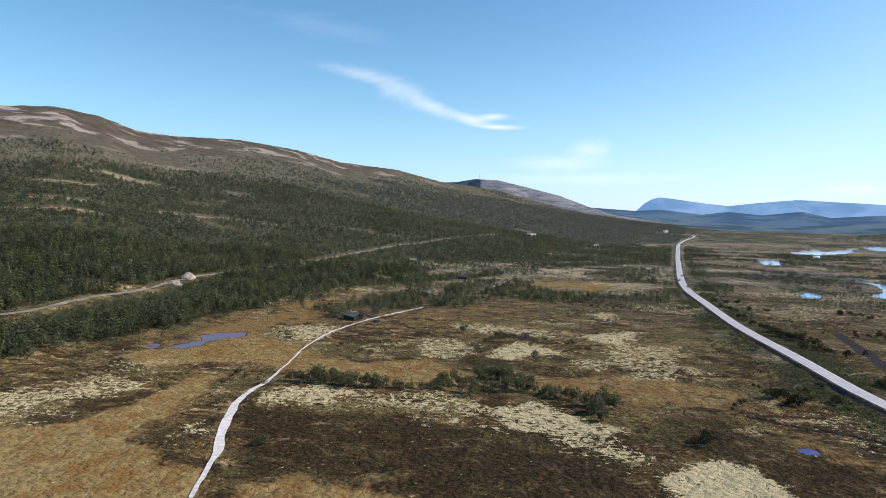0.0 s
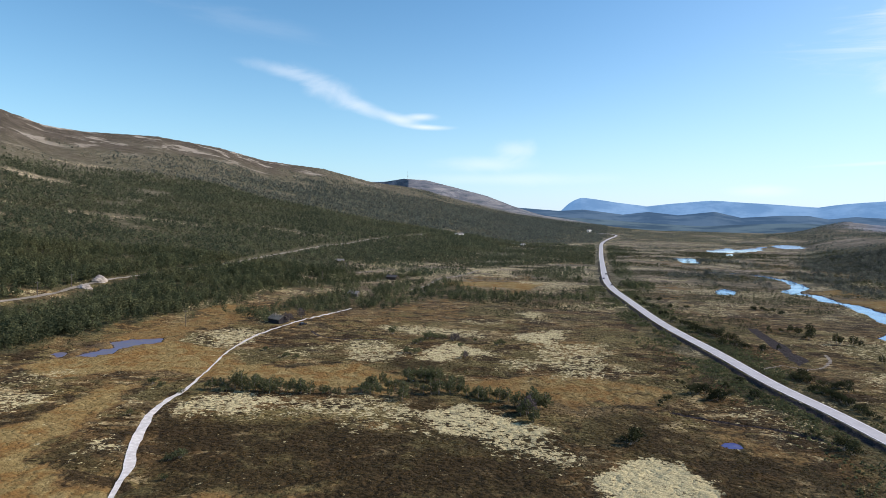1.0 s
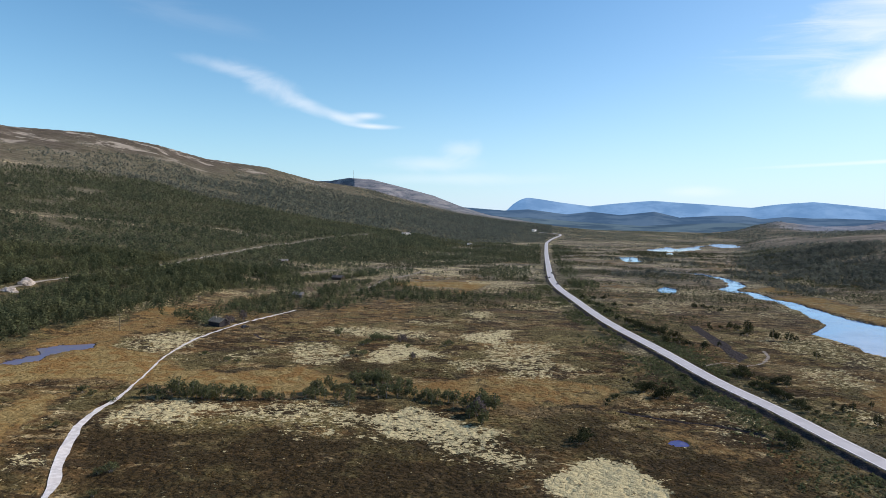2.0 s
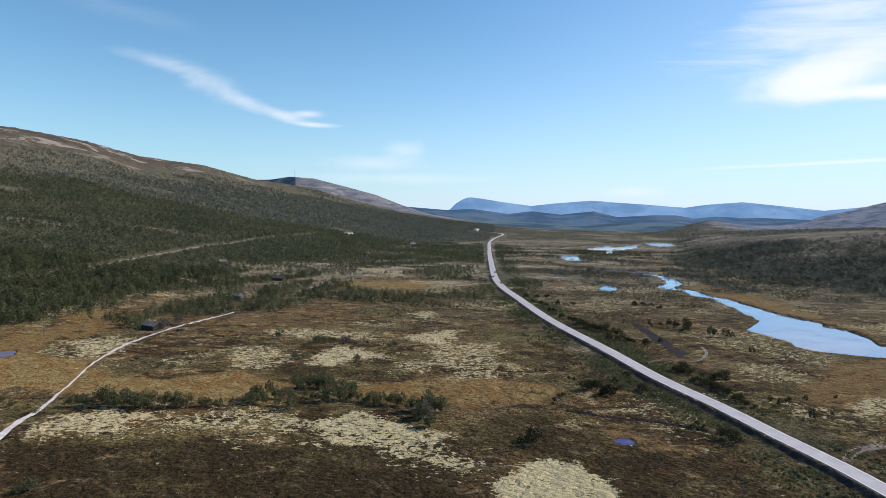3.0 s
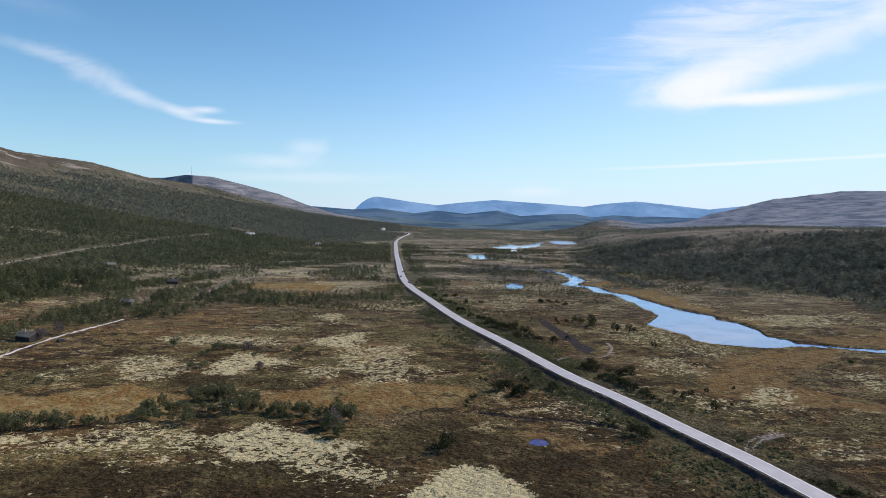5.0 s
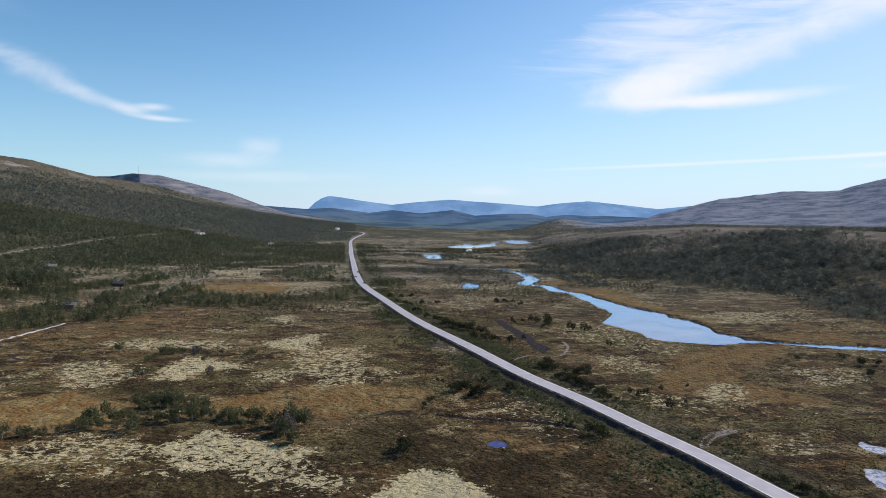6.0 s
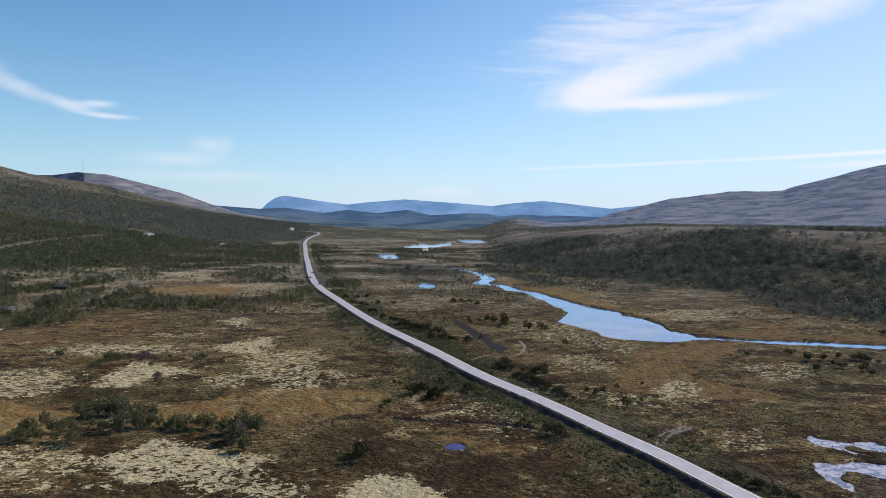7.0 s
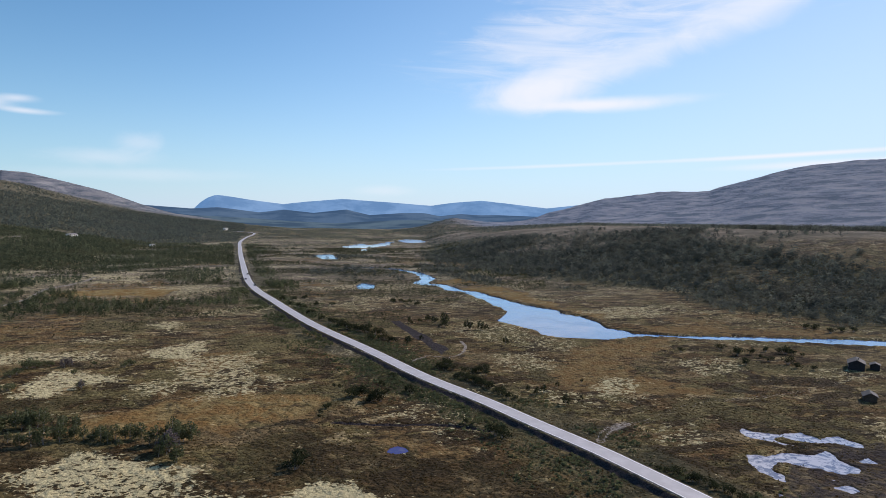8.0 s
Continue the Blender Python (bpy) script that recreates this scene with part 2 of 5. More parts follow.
    height = n.math("ADD", n.math("MULTIPLY", fine, 0.6), n.math("ADD", n.math("MULTIPLY", n.math("SUBTRACT", 1.0, clump), 0.8), n.math("MULTIPLY", plant[0], 0.75)))
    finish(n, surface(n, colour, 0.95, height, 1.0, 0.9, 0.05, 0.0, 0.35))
    return m


def asphalt_material():
    m, n = material("worn_asphalt")
    place = n.node("ShaderNodeNewGeometry").outputs["Position"]
    wear, grit = n.noise(place, 0.25, 5, 0.6), n.noise(place, 9.0, 3, 0.6)
    colour = n.mix(n.ramp(wear, 0.35, 0.7), (0.395, 0.372, 0.374), (0.475, 0.450, 0.452))
    colour = n.mix(n.math("MULTIPLY", n.ramp(grit, 0.5, 0.8), 0.35), colour, (0.22, 0.21, 0.22))
    finish(n, surface(n, colour, 0.62, grit, 0.25, 0.02, 0.5))
    return m


def paint_material():
    m, n = material("white_road_paint")
    place = n.node("ShaderNodeNewGeometry").outputs["Position"]
    colour = n.mix(n.ramp(n.noise(place, 1.5, 5, 0.65), 0.45, 0.75), (0.86, 0.85, 0.84), (0.68, 0.67, 0.67))
    finish(n, surface(n, colour, 0.6))
    return m


def gravel_material():
    m, n = material("pale_gravel")
    place = n.node("ShaderNodeNewGeometry").outputs["Position"]
    a, b = n.noise(place, 0.6, 5, 0.65), n.noise(place, 5.0, 3, 0.6)
    colour = n.mix(n.ramp(a, 0.35, 0.7), (0.54, 0.50, 0.47), (0.72, 0.69, 0.66))
    colour = n.mix(n.math("MULTIPLY", n.ramp(b, 0.5, 0.8), 0.5), colour, (0.30, 0.27, 0.24))
    finish(n, surface(n, colour, 0.95, b, 0.5, 0.06, 0.15))
    return m


def water_material():
    m, n = material("river_water")
    place = n.node("ShaderNodeNewGeometry").outputs["Position"]
    ripple = n.noise(place, 1.6, 3, 0.6)
    calm = n.ramp(n.noise(place, 0.05, 3, 0.6), 0.35, 0.65)
    # blue base carries part of the sky's reflection
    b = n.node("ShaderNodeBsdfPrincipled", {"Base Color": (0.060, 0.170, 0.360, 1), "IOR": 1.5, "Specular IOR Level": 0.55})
    n.put(b.inputs["Roughness"], n.math("ADD", 0.06, n.math("MULTIPLY", calm, 0.10)))
    bn = n.node("ShaderNodeBump", {"Strength": 0.06, "Distance": 0.05, "Height": ripple})
    n.tree.links.new(bn.outputs[0], b.inputs["Normal"])
    finish(n, b.outputs[0])
    return m


def puddle_material():
    m, n = material("silty_shallow_water")
    place = n.node("ShaderNodeNewGeometry").outputs["Position"]
    silt = n.noise(place, 0.35, 6, 0.68, 0.8)
    colour = n.mix(n.ramp(silt, 0.42, 0.56), (0.09, 0.10, 0.17), (0.40, 0.38, 0.42))
    finish(n, surface(n, colour, 0.12, n.noise(place, 2.0, 3), 0.08, 0.05, 0.6))
    return m


def leaf_material(name, dark, light, scale=0.35):
    m, n = material(name)
    place = n.node("ShaderNodeNewGeometry")
    tone = n.noise(place.outputs["Position"], scale, 3, 0.6)
    colour = n.mix(n.ramp(tone, 0.35, 0.68), dark, light)
    stand = n.noise(place.outputs["Position"], scale * 0.16, 4, 0.6)
    colour = n.mix(n.math("MULTIPLY", n.ramp(stand, 0.50, 0.66), 0.6), colour, (light[0] * 1.15, light[1] * 0.98, light[2] * 0.9))
    colour = n.mix(n.math("MULTIPLY", n.ramp(stand, 0.46, 0.34), 0.5), colour, tuple(c * 0.7 for c in dark))
    colour = n.mix(n.math("MULTIPLY", place.outputs["Random Per Island"], 0.6), colour, tuple(c * 0.55 for c in dark))
    tree = attr(n, "tone")
    colour = n.mix(n.math("MULTIPLY", n.ramp(tree, 0.55, 1.0), 0.75), colour, (light[0] * 1.2, light[1] * 1.17, light[2] * 1.1))
    colour = n.mix(n.math("MULTIPLY", n.math("MULTIPLY", n.ramp(tree, 0.40, 0.05), n.math("GREATER_THAN", tree, 0.0001)), 0.60), colour, tuple(c * 0.55 for c in dark))
    d = n.node("ShaderNodeBsdfDiffuse", {"Color": colour})
    t = n.node("ShaderNodeBsdfTranslucent", {"Color": colour})
    s = n.node("ShaderNodeMixShader", {0: 0.45})
    n.tree.links.new(d.outputs[0], s.inputs[1])
    n.tree.links.new(t.outputs[0], s.inputs[2])
    finish(n, s.outputs[0])
    return m


def plain_material(name, a, b, scale=3.0, rough=0.85, metal=0.0, bump=0.2):
    m, n = material(name)
    place = n.node("ShaderNodeTexCoord").outputs["Object"]
    f = n.noise(place, scale, 5, 0.65)
    finish(n, surface(n, n.mix(n.ramp(f, 0.35, 0.7), a, b), rough, f, bump, 0.02, 0.3, metal))
    return m


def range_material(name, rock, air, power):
    """Mountains far off; the blue air in front of them is put in as a glow of the rock."""
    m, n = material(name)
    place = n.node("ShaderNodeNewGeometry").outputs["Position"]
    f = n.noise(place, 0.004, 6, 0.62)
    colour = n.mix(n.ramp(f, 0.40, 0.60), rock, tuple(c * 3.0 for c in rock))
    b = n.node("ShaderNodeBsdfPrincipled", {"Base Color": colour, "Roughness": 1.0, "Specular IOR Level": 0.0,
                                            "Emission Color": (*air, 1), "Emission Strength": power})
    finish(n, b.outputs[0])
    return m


def still_water_material():
    m, n = material("still_lake_water")
    place = n.node("ShaderNodeNewGeometry").outputs["Position"]
    rough = n.math("ADD", 0.02, n.math("MULTIPLY", n.noise(place, 0.02, 3), 0.04))
    # pale base stands for the white glare of the low sky
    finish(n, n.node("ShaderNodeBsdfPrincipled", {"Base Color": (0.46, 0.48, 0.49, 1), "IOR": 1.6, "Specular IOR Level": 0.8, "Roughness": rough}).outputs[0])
    return m


def peat_water_material():
    m, n = material("peaty_shallow_water")
    place = n.node("ShaderNodeNewGeometry").outputs["Position"]
    weed = n.noise(place, 0.25, 5, 0.65, 0.8)
    # violet is the sky mirrored over a brown bed, put into the colour
    colour = n.mix(n.ramp(weed, 0.42, 0.60), (0.105, 0.095, 0.175), (0.150, 0.120, 0.130))
    finish(n, surface(n, colour, 0.30, n.noise(place, 1.5, 3), 0.3, 0.05, 0.25))
    return m


def pool_material():
    m, n = material("violet_bog_water")
    place = n.node("ShaderNodeNewGeometry").outputs["Position"]
    colour = n.mix(n.ramp(n.noise(place, 0.6, 4), 0.4, 0.65), (0.040, 0.034, 0.150), (0.075, 0.055, 0.150))
    finish(n, surface(n, colour, 0.25, n.noise(place, 2.0, 3), 0.15, 0.05, 0.25))
    return m


STILL, PEAT, POOL = still_water_material(), peat_water_material(), pool_material()
GROUND, ASPHALT, PAINT, GRAVEL, WATER, PUDDLE = ground_material(), asphalt_material(), paint_material(), gravel_material(), water_material(), puddle_material()
LEAF = leaf_material("birch_leaves", (0.105, 0.120, 0.062), (0.180, 0.188, 0.095))
LEAF_WOODS = leaf_material("woods_leaves", (0.070, 0.086, 0.048), (0.144, 0.156, 0.082), 0.09)
# leaves farther off are paler and bluer, haze mixed into their colour
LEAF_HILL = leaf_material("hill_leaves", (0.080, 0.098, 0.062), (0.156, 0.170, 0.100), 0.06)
LEAF_HAZY = leaf_material("hazy_leaves", (0.106, 0.126, 0.108), (0.178, 0.194, 0.162), 0.04)
LEAF_DARK = leaf_material("willow_leaves", (0.052, 0.060, 0.034), (0.092, 0.100, 0.054), 0.2)
LEAF_BUSH = leaf_material("dark_willow_leaves", (0.036, 0.043, 0.024), (0.066, 0.074, 0.038), 0.2)
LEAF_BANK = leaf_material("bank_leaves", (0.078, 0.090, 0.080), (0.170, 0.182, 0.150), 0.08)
HEATHER = leaf_material("heather", (0.085, 0.058, 0.026), (0.165, 0.122, 0.056), 0.1)
TWIGS = leaf_material("grey_twigs", (0.120, 0.104, 0.105), (0.205, 0.182, 0.178))
GRAVEL_DULL = plain_material("dull_gravel", (0.17, 0.15, 0.12), (0.30, 0.265, 0.22), 0.12, 0.95)
BARK = plain_material("birch_bark", (0.30, 0.27, 0.24), (0.10, 0.085, 0.075), 2.0)


# ---- the lie of the land ----
def hashed(ix, iy, seed):
    h = (ix * 374761393 + iy * 668265263 + seed * 982451653) & 0xFFFFFFFF
    h = ((h ^ (h >> 13)) * 1274126177) & 0xFFFFFFFF
    return ((h ^ (h >> 16)) & 0xFFFF) / 65535.0


def value_noise(x, y, seed=0):
    ix, iy = np.floor(x).astype(np.int64), np.floor(y).astype(np.int64)
    fx, fy = x - ix, y - iy
    fx, fy = fx * fx * (3 - 2 * fx), fy * fy * (3 - 2 * fy)
    a, b = hashed(ix, iy, seed), hashed(ix + 1, iy, seed)
    c, d = hashed(ix, iy + 1, seed), hashed(ix + 1, iy + 1, seed)
    return (a * (1 - fx) + b * fx) * (1 - fy) + (c * (1 - fx) + d * fx) * fy


def fbm(x, y, size, octaves=4, seed=0):
    """Noise round 0, about -0.5 to 0.5, whose largest forms are that many metres wide."""
    total, gain, norm = 0.0, 1.0, 0.0
    for k in range(octaves):
        total = total + gain * value_noise(x / size + 17.3 * k, y / size - 9.1 * k, seed + k)
        norm, gain, size = norm + gain, gain * 0.52, size * 0.49
    return total / norm - 0.5


def smooth(v, low, high):
    s = np.clip((v - low) / (high - low), 0, 1)
    return s * s * (3 - 2 * s)


def table(v, *pairs):
    return np.interp(v, [p[0] for p in pairs], [p[1] for p in pairs])


def spline(points, step=4.0):
    """A smooth line through points, as an array of places about step metres apart."""
    p = np.array([points[0], *points, points[-1]], float)
    out = []
    for i in range(1, len(p) - 2):
        a, b, c, d = p[i - 1], p[i], p[i + 1], p[i + 2]
        for t in np.linspace(0, 1, max(2, int(np.linalg.norm(c - b) / step)), endpoint=False):
            out.append(0.5 * (2 * b + (c - a) * t + (2 * a - 5 * b + 4 * c - d) * t * t + (3 * b - a - 3 * c + d) * t ** 3))
    out.append(p[-1])
    return np.array(out)


def away(x, y, line, reach=60.0):
    """How far each place is from a line, up to reach."""
    d = np.full(x.shape, reach)
    near = np.where((x > line[:, 0].min() - reach) & (x < line[:, 0].max() + reach) & (y > line[:, 1].min() - reach) & (y < line[:, 1].max() + reach))
    px, py = x[near], y[near]
    best = np.full(px.shape, reach)
    for (ax, ay), (bx, by) in zip(line[:-1], line[1:]):
        ux, uy = bx - ax, by - ay
        t = np.clip(((px - ax) * ux + (py - ay) * uy) / (ux * ux + uy * uy + 1e-9), 0, 1)
        best = np.minimum(best, np.hypot(px - ax - t * ux, py - ay - t * uy))
    d[near] = best
    return d


def inside(x, y, outline):
    """Metres inside an outline (outside: minus)."""
    d = np.full(x.shape, -80.0)
    o = np.array(outline, float)
    near = np.where((x > o[:, 0].min() - 40) & (x < o[:, 0].max() + 40) & (y > o[:, 1].min() - 40) & (y < o[:, 1].max() + 40))
    px, py = x[near], y[near]
    if px.size:
        e = away(px, py, np.vstack([o, o[:1]]), 80.0)
        hit = np.zeros(px.shape, bool)
        for (ax, ay), (bx, by) in zip(o, np.roll(o, -1, axis=0)):
            hit ^= ((ay > py) != (by > py)) & (px < (bx - ax) * (py - ay) / (by - ay + 1e-12) + ax)
        d[near] = np.where(hit, e, -e)
    return d


PATCHES = []


def patch(kind, amount, outline):
    PATCHES.append((kind, amount, outline))


patch("lichen", 0.58, [(-233, 421), (-233, 447), (-233, 474), (-214, 471), (-210, 460), (-213, 424), (-222, 414)])
patch("lichen", 0.64, [(-102, 453), (-95, 481), (-72, 467), (-72, 449), (-92, 439)])
patch("lichen", 0.70, [(-128, 200), (-127, 211), (-114, 219), (-101, 217), (-99, 211), (-102, 207), (-96, 198), (-95, 191), (-106, 194), (-114, 196), (-117, 186), (-123, 192)])
patch("lichen", 0.52, [(-101, 211), (-76, 223), (-54, 226), (-48, 203), (-66, 201), (-86, 200), (-93, 199)])
patch("lichen", 0.77, [(-43, 230), (-34, 226), (-21, 211), (-7, 206), (-6, 200), (-13, 195), (-20, 192), (-31, 190), (-45, 198), (-51, 207), (-46, 218)])
patch("lichen", 0.60, [(-34, 192), (-19, 196), (-9, 195), (2, 180), (-6, 176), (-18, 179)])
patch("lichen", 0.74, [(-69, 321), (-61, 327), (-51, 317), (-33, 310), (-39, 300), (-51, 295), (-57, 282), (-71, 283), (-73, 301)])
patch("lichen", 0.54, [(-115, 318), (-101, 324), (-85, 320), (-74, 296), (-78, 275), (-94, 274), (-100, 277)])
patch("lichen", 0.58, [(-117, 371), (-93, 369), (-52, 365), (-50, 340), (-90, 342), (-109, 349)])
patch("lichen", 0.74, [(-35, 361), (-10, 377), (-8, 355), (-13, 336), (-33, 339)])
patch("lichen", 0.53, [(-22, 335), (13, 347), (9, 268), (-11, 270), (-18, 304)])
patch("lichen", 0.52, [(-35, 294), (-22, 299), (-14, 290), (-18, 274), (-32, 277)])
patch("lichen", 0.48, [(-80, 223), (-72, 225), (-55, 221), (-50, 209), (-53, 202), (-69, 205), (-74, 207)])
patch("lichen", 0.34, [(-73, 202), (-65, 197), (-62, 185), (-65, 183)])
patch("lichen", 0.34, [(-49, 195), (-39, 192), (-38, 183), (-46, 185)])
patch("lichen", 0.62, [(-44, 433), (-26, 450), (-17, 412), (-29, 402)])
patch("lichen", 0.54, [(-76, 404), (-42, 407), (-38, 381), (-66, 379)])
patch("lichen", 0.60, [(-196, 316), (-175, 336), (-162, 320), (-167, 294), (-180, 297)])
patch("lichen", 0.55, [(-204, 179), (-197, 189), (-189, 198), (-174, 201), (-168, 192), (-178, 181), (-184, 171), (-192, 168)])
patch("lichen", 0.45, [(-206, 216), (-197, 235), (-188, 228), (-193, 207)])
patch("lichen", 1.00, [(5, 169), (10, 184), (17, 189), (24, 184), (30, 172), (29, 162), (16, 153), (6, 153)])
patch("lichen", 0.58, [(-217, 163), (-199, 186), (-176, 202), (-165, 191), (-177, 173), (-185, 157), (-192, 144)])
patch("lichen", 0.50, [(-131, 159), (-132, 167), (-121, 162), (-111, 147), (-115, 143)])
patch("lichen", 0.62, [(-180, 289), (-179, 321), (-164, 337), (-151, 298), (-165, 284)])
patch("lichen", 0.60, [(128, 249), (141, 261), (149, 259), (146, 247), (136, 237), (126, 238)])
patch("lichen", 0.46, [(186, 280), (214, 288), (221, 271), (202, 253), (178, 252)])
patch("lichen", 0.45, [(110, 312), (133, 314), (140, 294), (126, 278), (108, 283)])
patch("lichen", 0.38, [(115, 201), (137, 204), (136, 187), (121, 182), (112, 189)])
patch("lichen", 0.40, [(193, 191), (218, 198), (201, 177), (179, 175)])
patch("lichen", 0.36, [(41, 243), (57, 245), (55, 232), (44, 230)])
patch("lichen", 0.68, [(-100, 470), (-76, 500), (-59, 468), (-83, 446)])
patch("lichen", 0.60, [(-123, 804), (-66, 776), (-69, 677), (-109, 674)])
patch("lichen", 0.52, [(-48, 628), (8, 658), (-2, 573), (-39, 561)])
patch("lichen", 0.50, [(218, 436), (281, 437), (271, 398), (219, 395)])
patch("lichen", 0.40, [(271, 398), (295, 364), (273, 348), (242, 370)])
patch("bog", 0.90, [(-183, 134), (-163, 155), (-158, 182), (-172, 220), (-156, 217), (-139, 170), (-134, 147), (-115, 139), (-102, 138), (-93, 120), (-97, 101), (-124, 91)])
patch("bog", 0.75, [(-94, 131), (-85, 142), (-72, 141), (-56, 143), (-43, 136), (-57, 115), (-83, 113)])
patch("bog", 0.85, [(-219, 228), (-201, 297), (-157, 283), (-139, 259), (-117, 258), (-92, 274), (-65, 250), (-69, 229), (-90, 229), (-121, 231), (-138, 234), (-169, 237), (-189, 218)])
patch("bog", 0.70, [(-50, 236), (-41, 256), (-16, 272), (9, 275), (30, 259), (20, 234), (-4, 230), (-29, 233)])
patch("bog", 0.80, [(-106, 552), (-114, 664), (-57, 707), (-45, 625), (-51, 536)])
patch("bog", 0.60, [(-219, 345), (-221, 411), (-204, 503), (-185, 496), (-187, 412), (-189, 326)])
patch("bog", 0.65, [(-212, 237), (-225, 283), (-225, 331), (-210, 349), (-186, 299), (-199, 294)])
patch("bog", 0.62, [(120, 275), (163, 318), (190, 330), (219, 328), (203, 301), (166, 285), (157, 255), (175, 232), (158, 227), (140, 234), (116, 248)])
patch("bog", 0.70, [(188, 630), (222, 659), (225, 560), (230, 475), (233, 411), (219, 378), (218, 404), (211, 468), (199, 554)])
patch("bog", 0.60, [(232, 372), (293, 348), (356, 313), (343, 303), (268, 321), (220, 349)])
patch("bog", 0.55, [(34, 218), (46, 223), (56, 212), (60, 190), (47, 194), (33, 206)])
patch("bog", 0.50, [(53, 486), (86, 474), (78, 448), (53, 454)])
patch("bog", 0.50, [(233, 1040), (277, 1011), (240, 829), (200, 867)])
patch("bog", 0.55, [(-27, 336), (6, 354), (16, 327), (-10, 301)])
patch("bog", 0.45, [(50, 424), (68, 381), (51, 353), (39, 388)])
patch("water", 1.00, [(157, 408), (161, 384), (164, 367), (161, 356), (167, 345), (188, 336), (213, 341), (214, 359), (209, 370), (215, 389), (217, 415), (209, 434), (206, 466), (203, 512), (187, 498), (186, 452)])
patch("water", 0.90, [(-223.8, 253.6), (-224.8, 259.8), (-218.2, 257.0), (-213.4, 248.7), (-217.1, 247.3)])
patch("water", 0.90, [(-218.3, 280.8), (-213.5, 291.9), (-201.0, 300.0), (-193.8, 289.4), (-200.4, 280.2), (-206.4, 272.2)])
patch("water", 0.90, [(-210.8, 252.1), (-209.4, 268.3), (-204.9, 274.2), (-201.9, 278.2), (-198.9, 264.2), (-202.0, 251.7)])
patch("dark", 0.50, [(-216, 243), (-222, 268), (-220, 288), (-210, 286), (-209, 270), (-191, 280), (-197, 251)])
patch("water", 1.00, [(38.6, 203.6), (40.2, 206), (42, 206.8), (43.2, 205.4), (43.4, 203.2), (42, 201.8), (40, 202)])
patch("water", 1.00, [(113, 624), (123, 645), (130, 626), (121, 593), (109, 597)])
patch("water", 1.00, [(232, 1366), (291, 1483), (300, 1434), (357, 1532), (399, 1604), (346, 1400), (304, 1322), (267, 1271), (238, 1157), (219, 1168), (249, 1266), (226, 1279)])
patch("water", 1.00, [(399, 1575), (465, 1725), (506, 1707), (479, 1573), (429, 1501), (398, 1491)])
patch("water", 1.00, [(138, 1072), (165, 1107), (156, 973), (135, 969)])
patch("water", 0.90, [(141.8, 193.1), (147.3, 194.9), (149.3, 191.0), (152.8, 187.3), (160.7, 186.0), (161.0, 181.4), (161.0, 178.9), (169.8, 181.6), (169.6, 176.4), (170.7, 171.9), (166.7, 171.0), (163.2, 174.5), (157.4, 178.2), (154.1, 181.6), (152.1, 184.5), (148.7, 183.2), (148.7, 180.3), (150.5, 177.2), (146.8, 178.5), (144.3, 183.5), (141.4, 186.9)])
patch("water", 0.90, [(130.4, 176.3), (135.3, 174.1), (142.6, 173.6), (148.6, 169.9), (152.9, 171.4), (156.1, 174.4), (155.4, 170.7), (152.2, 164.9), (152.3, 160.0), (152.3, 157.3), (146.8, 156.9), (143.6, 158.5), (142.4, 160.8), (139.9, 164.2), (134.7, 167.1), (132.2, 166.4), (129.1, 162.7), (126.2, 156.3), (123.9, 158.5), (125.4, 163.7), (128.1, 171.1)])
patch("water", 0.90, [(134.9, 152.3), (139.1, 151.3), (139.3, 147.0), (135.3, 147.1), (133.3, 150.5)])
patch("water", 0.90, [(118.7, 153.0), (121.1, 150.7), (116.6, 150.0)])
patch("water", 0.90, [(156.2, 163.8), (161.3, 164.2), (159.7, 159.9), (156.0, 161.4)])
patch("water", 0.90, [(136.4, 158.6), (139.3, 154.7), (138.0, 153.8), (135.8, 156.9)])
patch("woods", 0.75, [(44, 1409), (62, 1415), (46, 840), (48, 639), (38, 609), (30, 744)])
patch("woods", 0.20, [(106, 690), (150, 733), (175, 711), (158, 668), (116, 652)])
patch("heather", 0.95, [(-128, 185), (-92, 193), (-46, 190), (-22, 177), (-4, 161), (-13, 142), (-95, 139)])
patch("heather", 0.90, [(-108, 152), (-110, 178), (-63, 187), (-40, 166), (-17, 145), (-73, 137), (-94, 134)])
patch("heather", 0.80, [(-63, 232), (-38, 229), (-5, 195), (7, 182), (0, 170), (-50, 184)])
patch("heather", 0.60, [(-190, 174), (-160, 193), (-150, 189), (-147, 164), (-167, 159)])
patch("heather", 0.70, [(-137, 151), (-132, 161), (-110, 152), (-103, 139), (-117, 140)])
patch("heather", 0.60, [(-89, 294), (-54, 281), (-35, 274), (-50, 261), (-79, 267)])
patch("heather", 0.80, [(4, 221), (23, 224), (39, 206), (58, 195), (71, 184), (77, 161), (26, 155), (14, 175), (2, 198)])
patch("gravel", 0.42, [(38, 367), (57, 355), (70, 317), (55, 317), (37, 336)])
patch("dark", 1.00, [(92, 416), (98, 419), (99, 329), (91, 317)])
patch("gravel", 0.60, [(98, 195), (106, 205), (115, 207), (107, 201)])
patch("dark", 0.58, [(144, 173), (178, 173), (150, 140), (127, 132), (117, 150)])
patch("woods", 0.48, [(-158, 437), (-160, 550), (-134, 608), (-108, 577), (-79, 521), (-36, 517), (7, 549), (6, 516), (-42, 485), (-105, 475), (-128, 414)])
patch("woods", 0.80, [(-65, 723), (-34, 809), (12, 793), (7, 707), (-34, 672)])
patch("woods", 0.70, [(-197, 375), (-202, 454), (-180, 495), (-147, 427), (-153, 384), (-178, 400), (-175, 356)])
patch("woods", 0.60, [(-188, 1010), (-106, 1189), (31, 1457), (18, 912), (-50, 860), (-119, 772)])
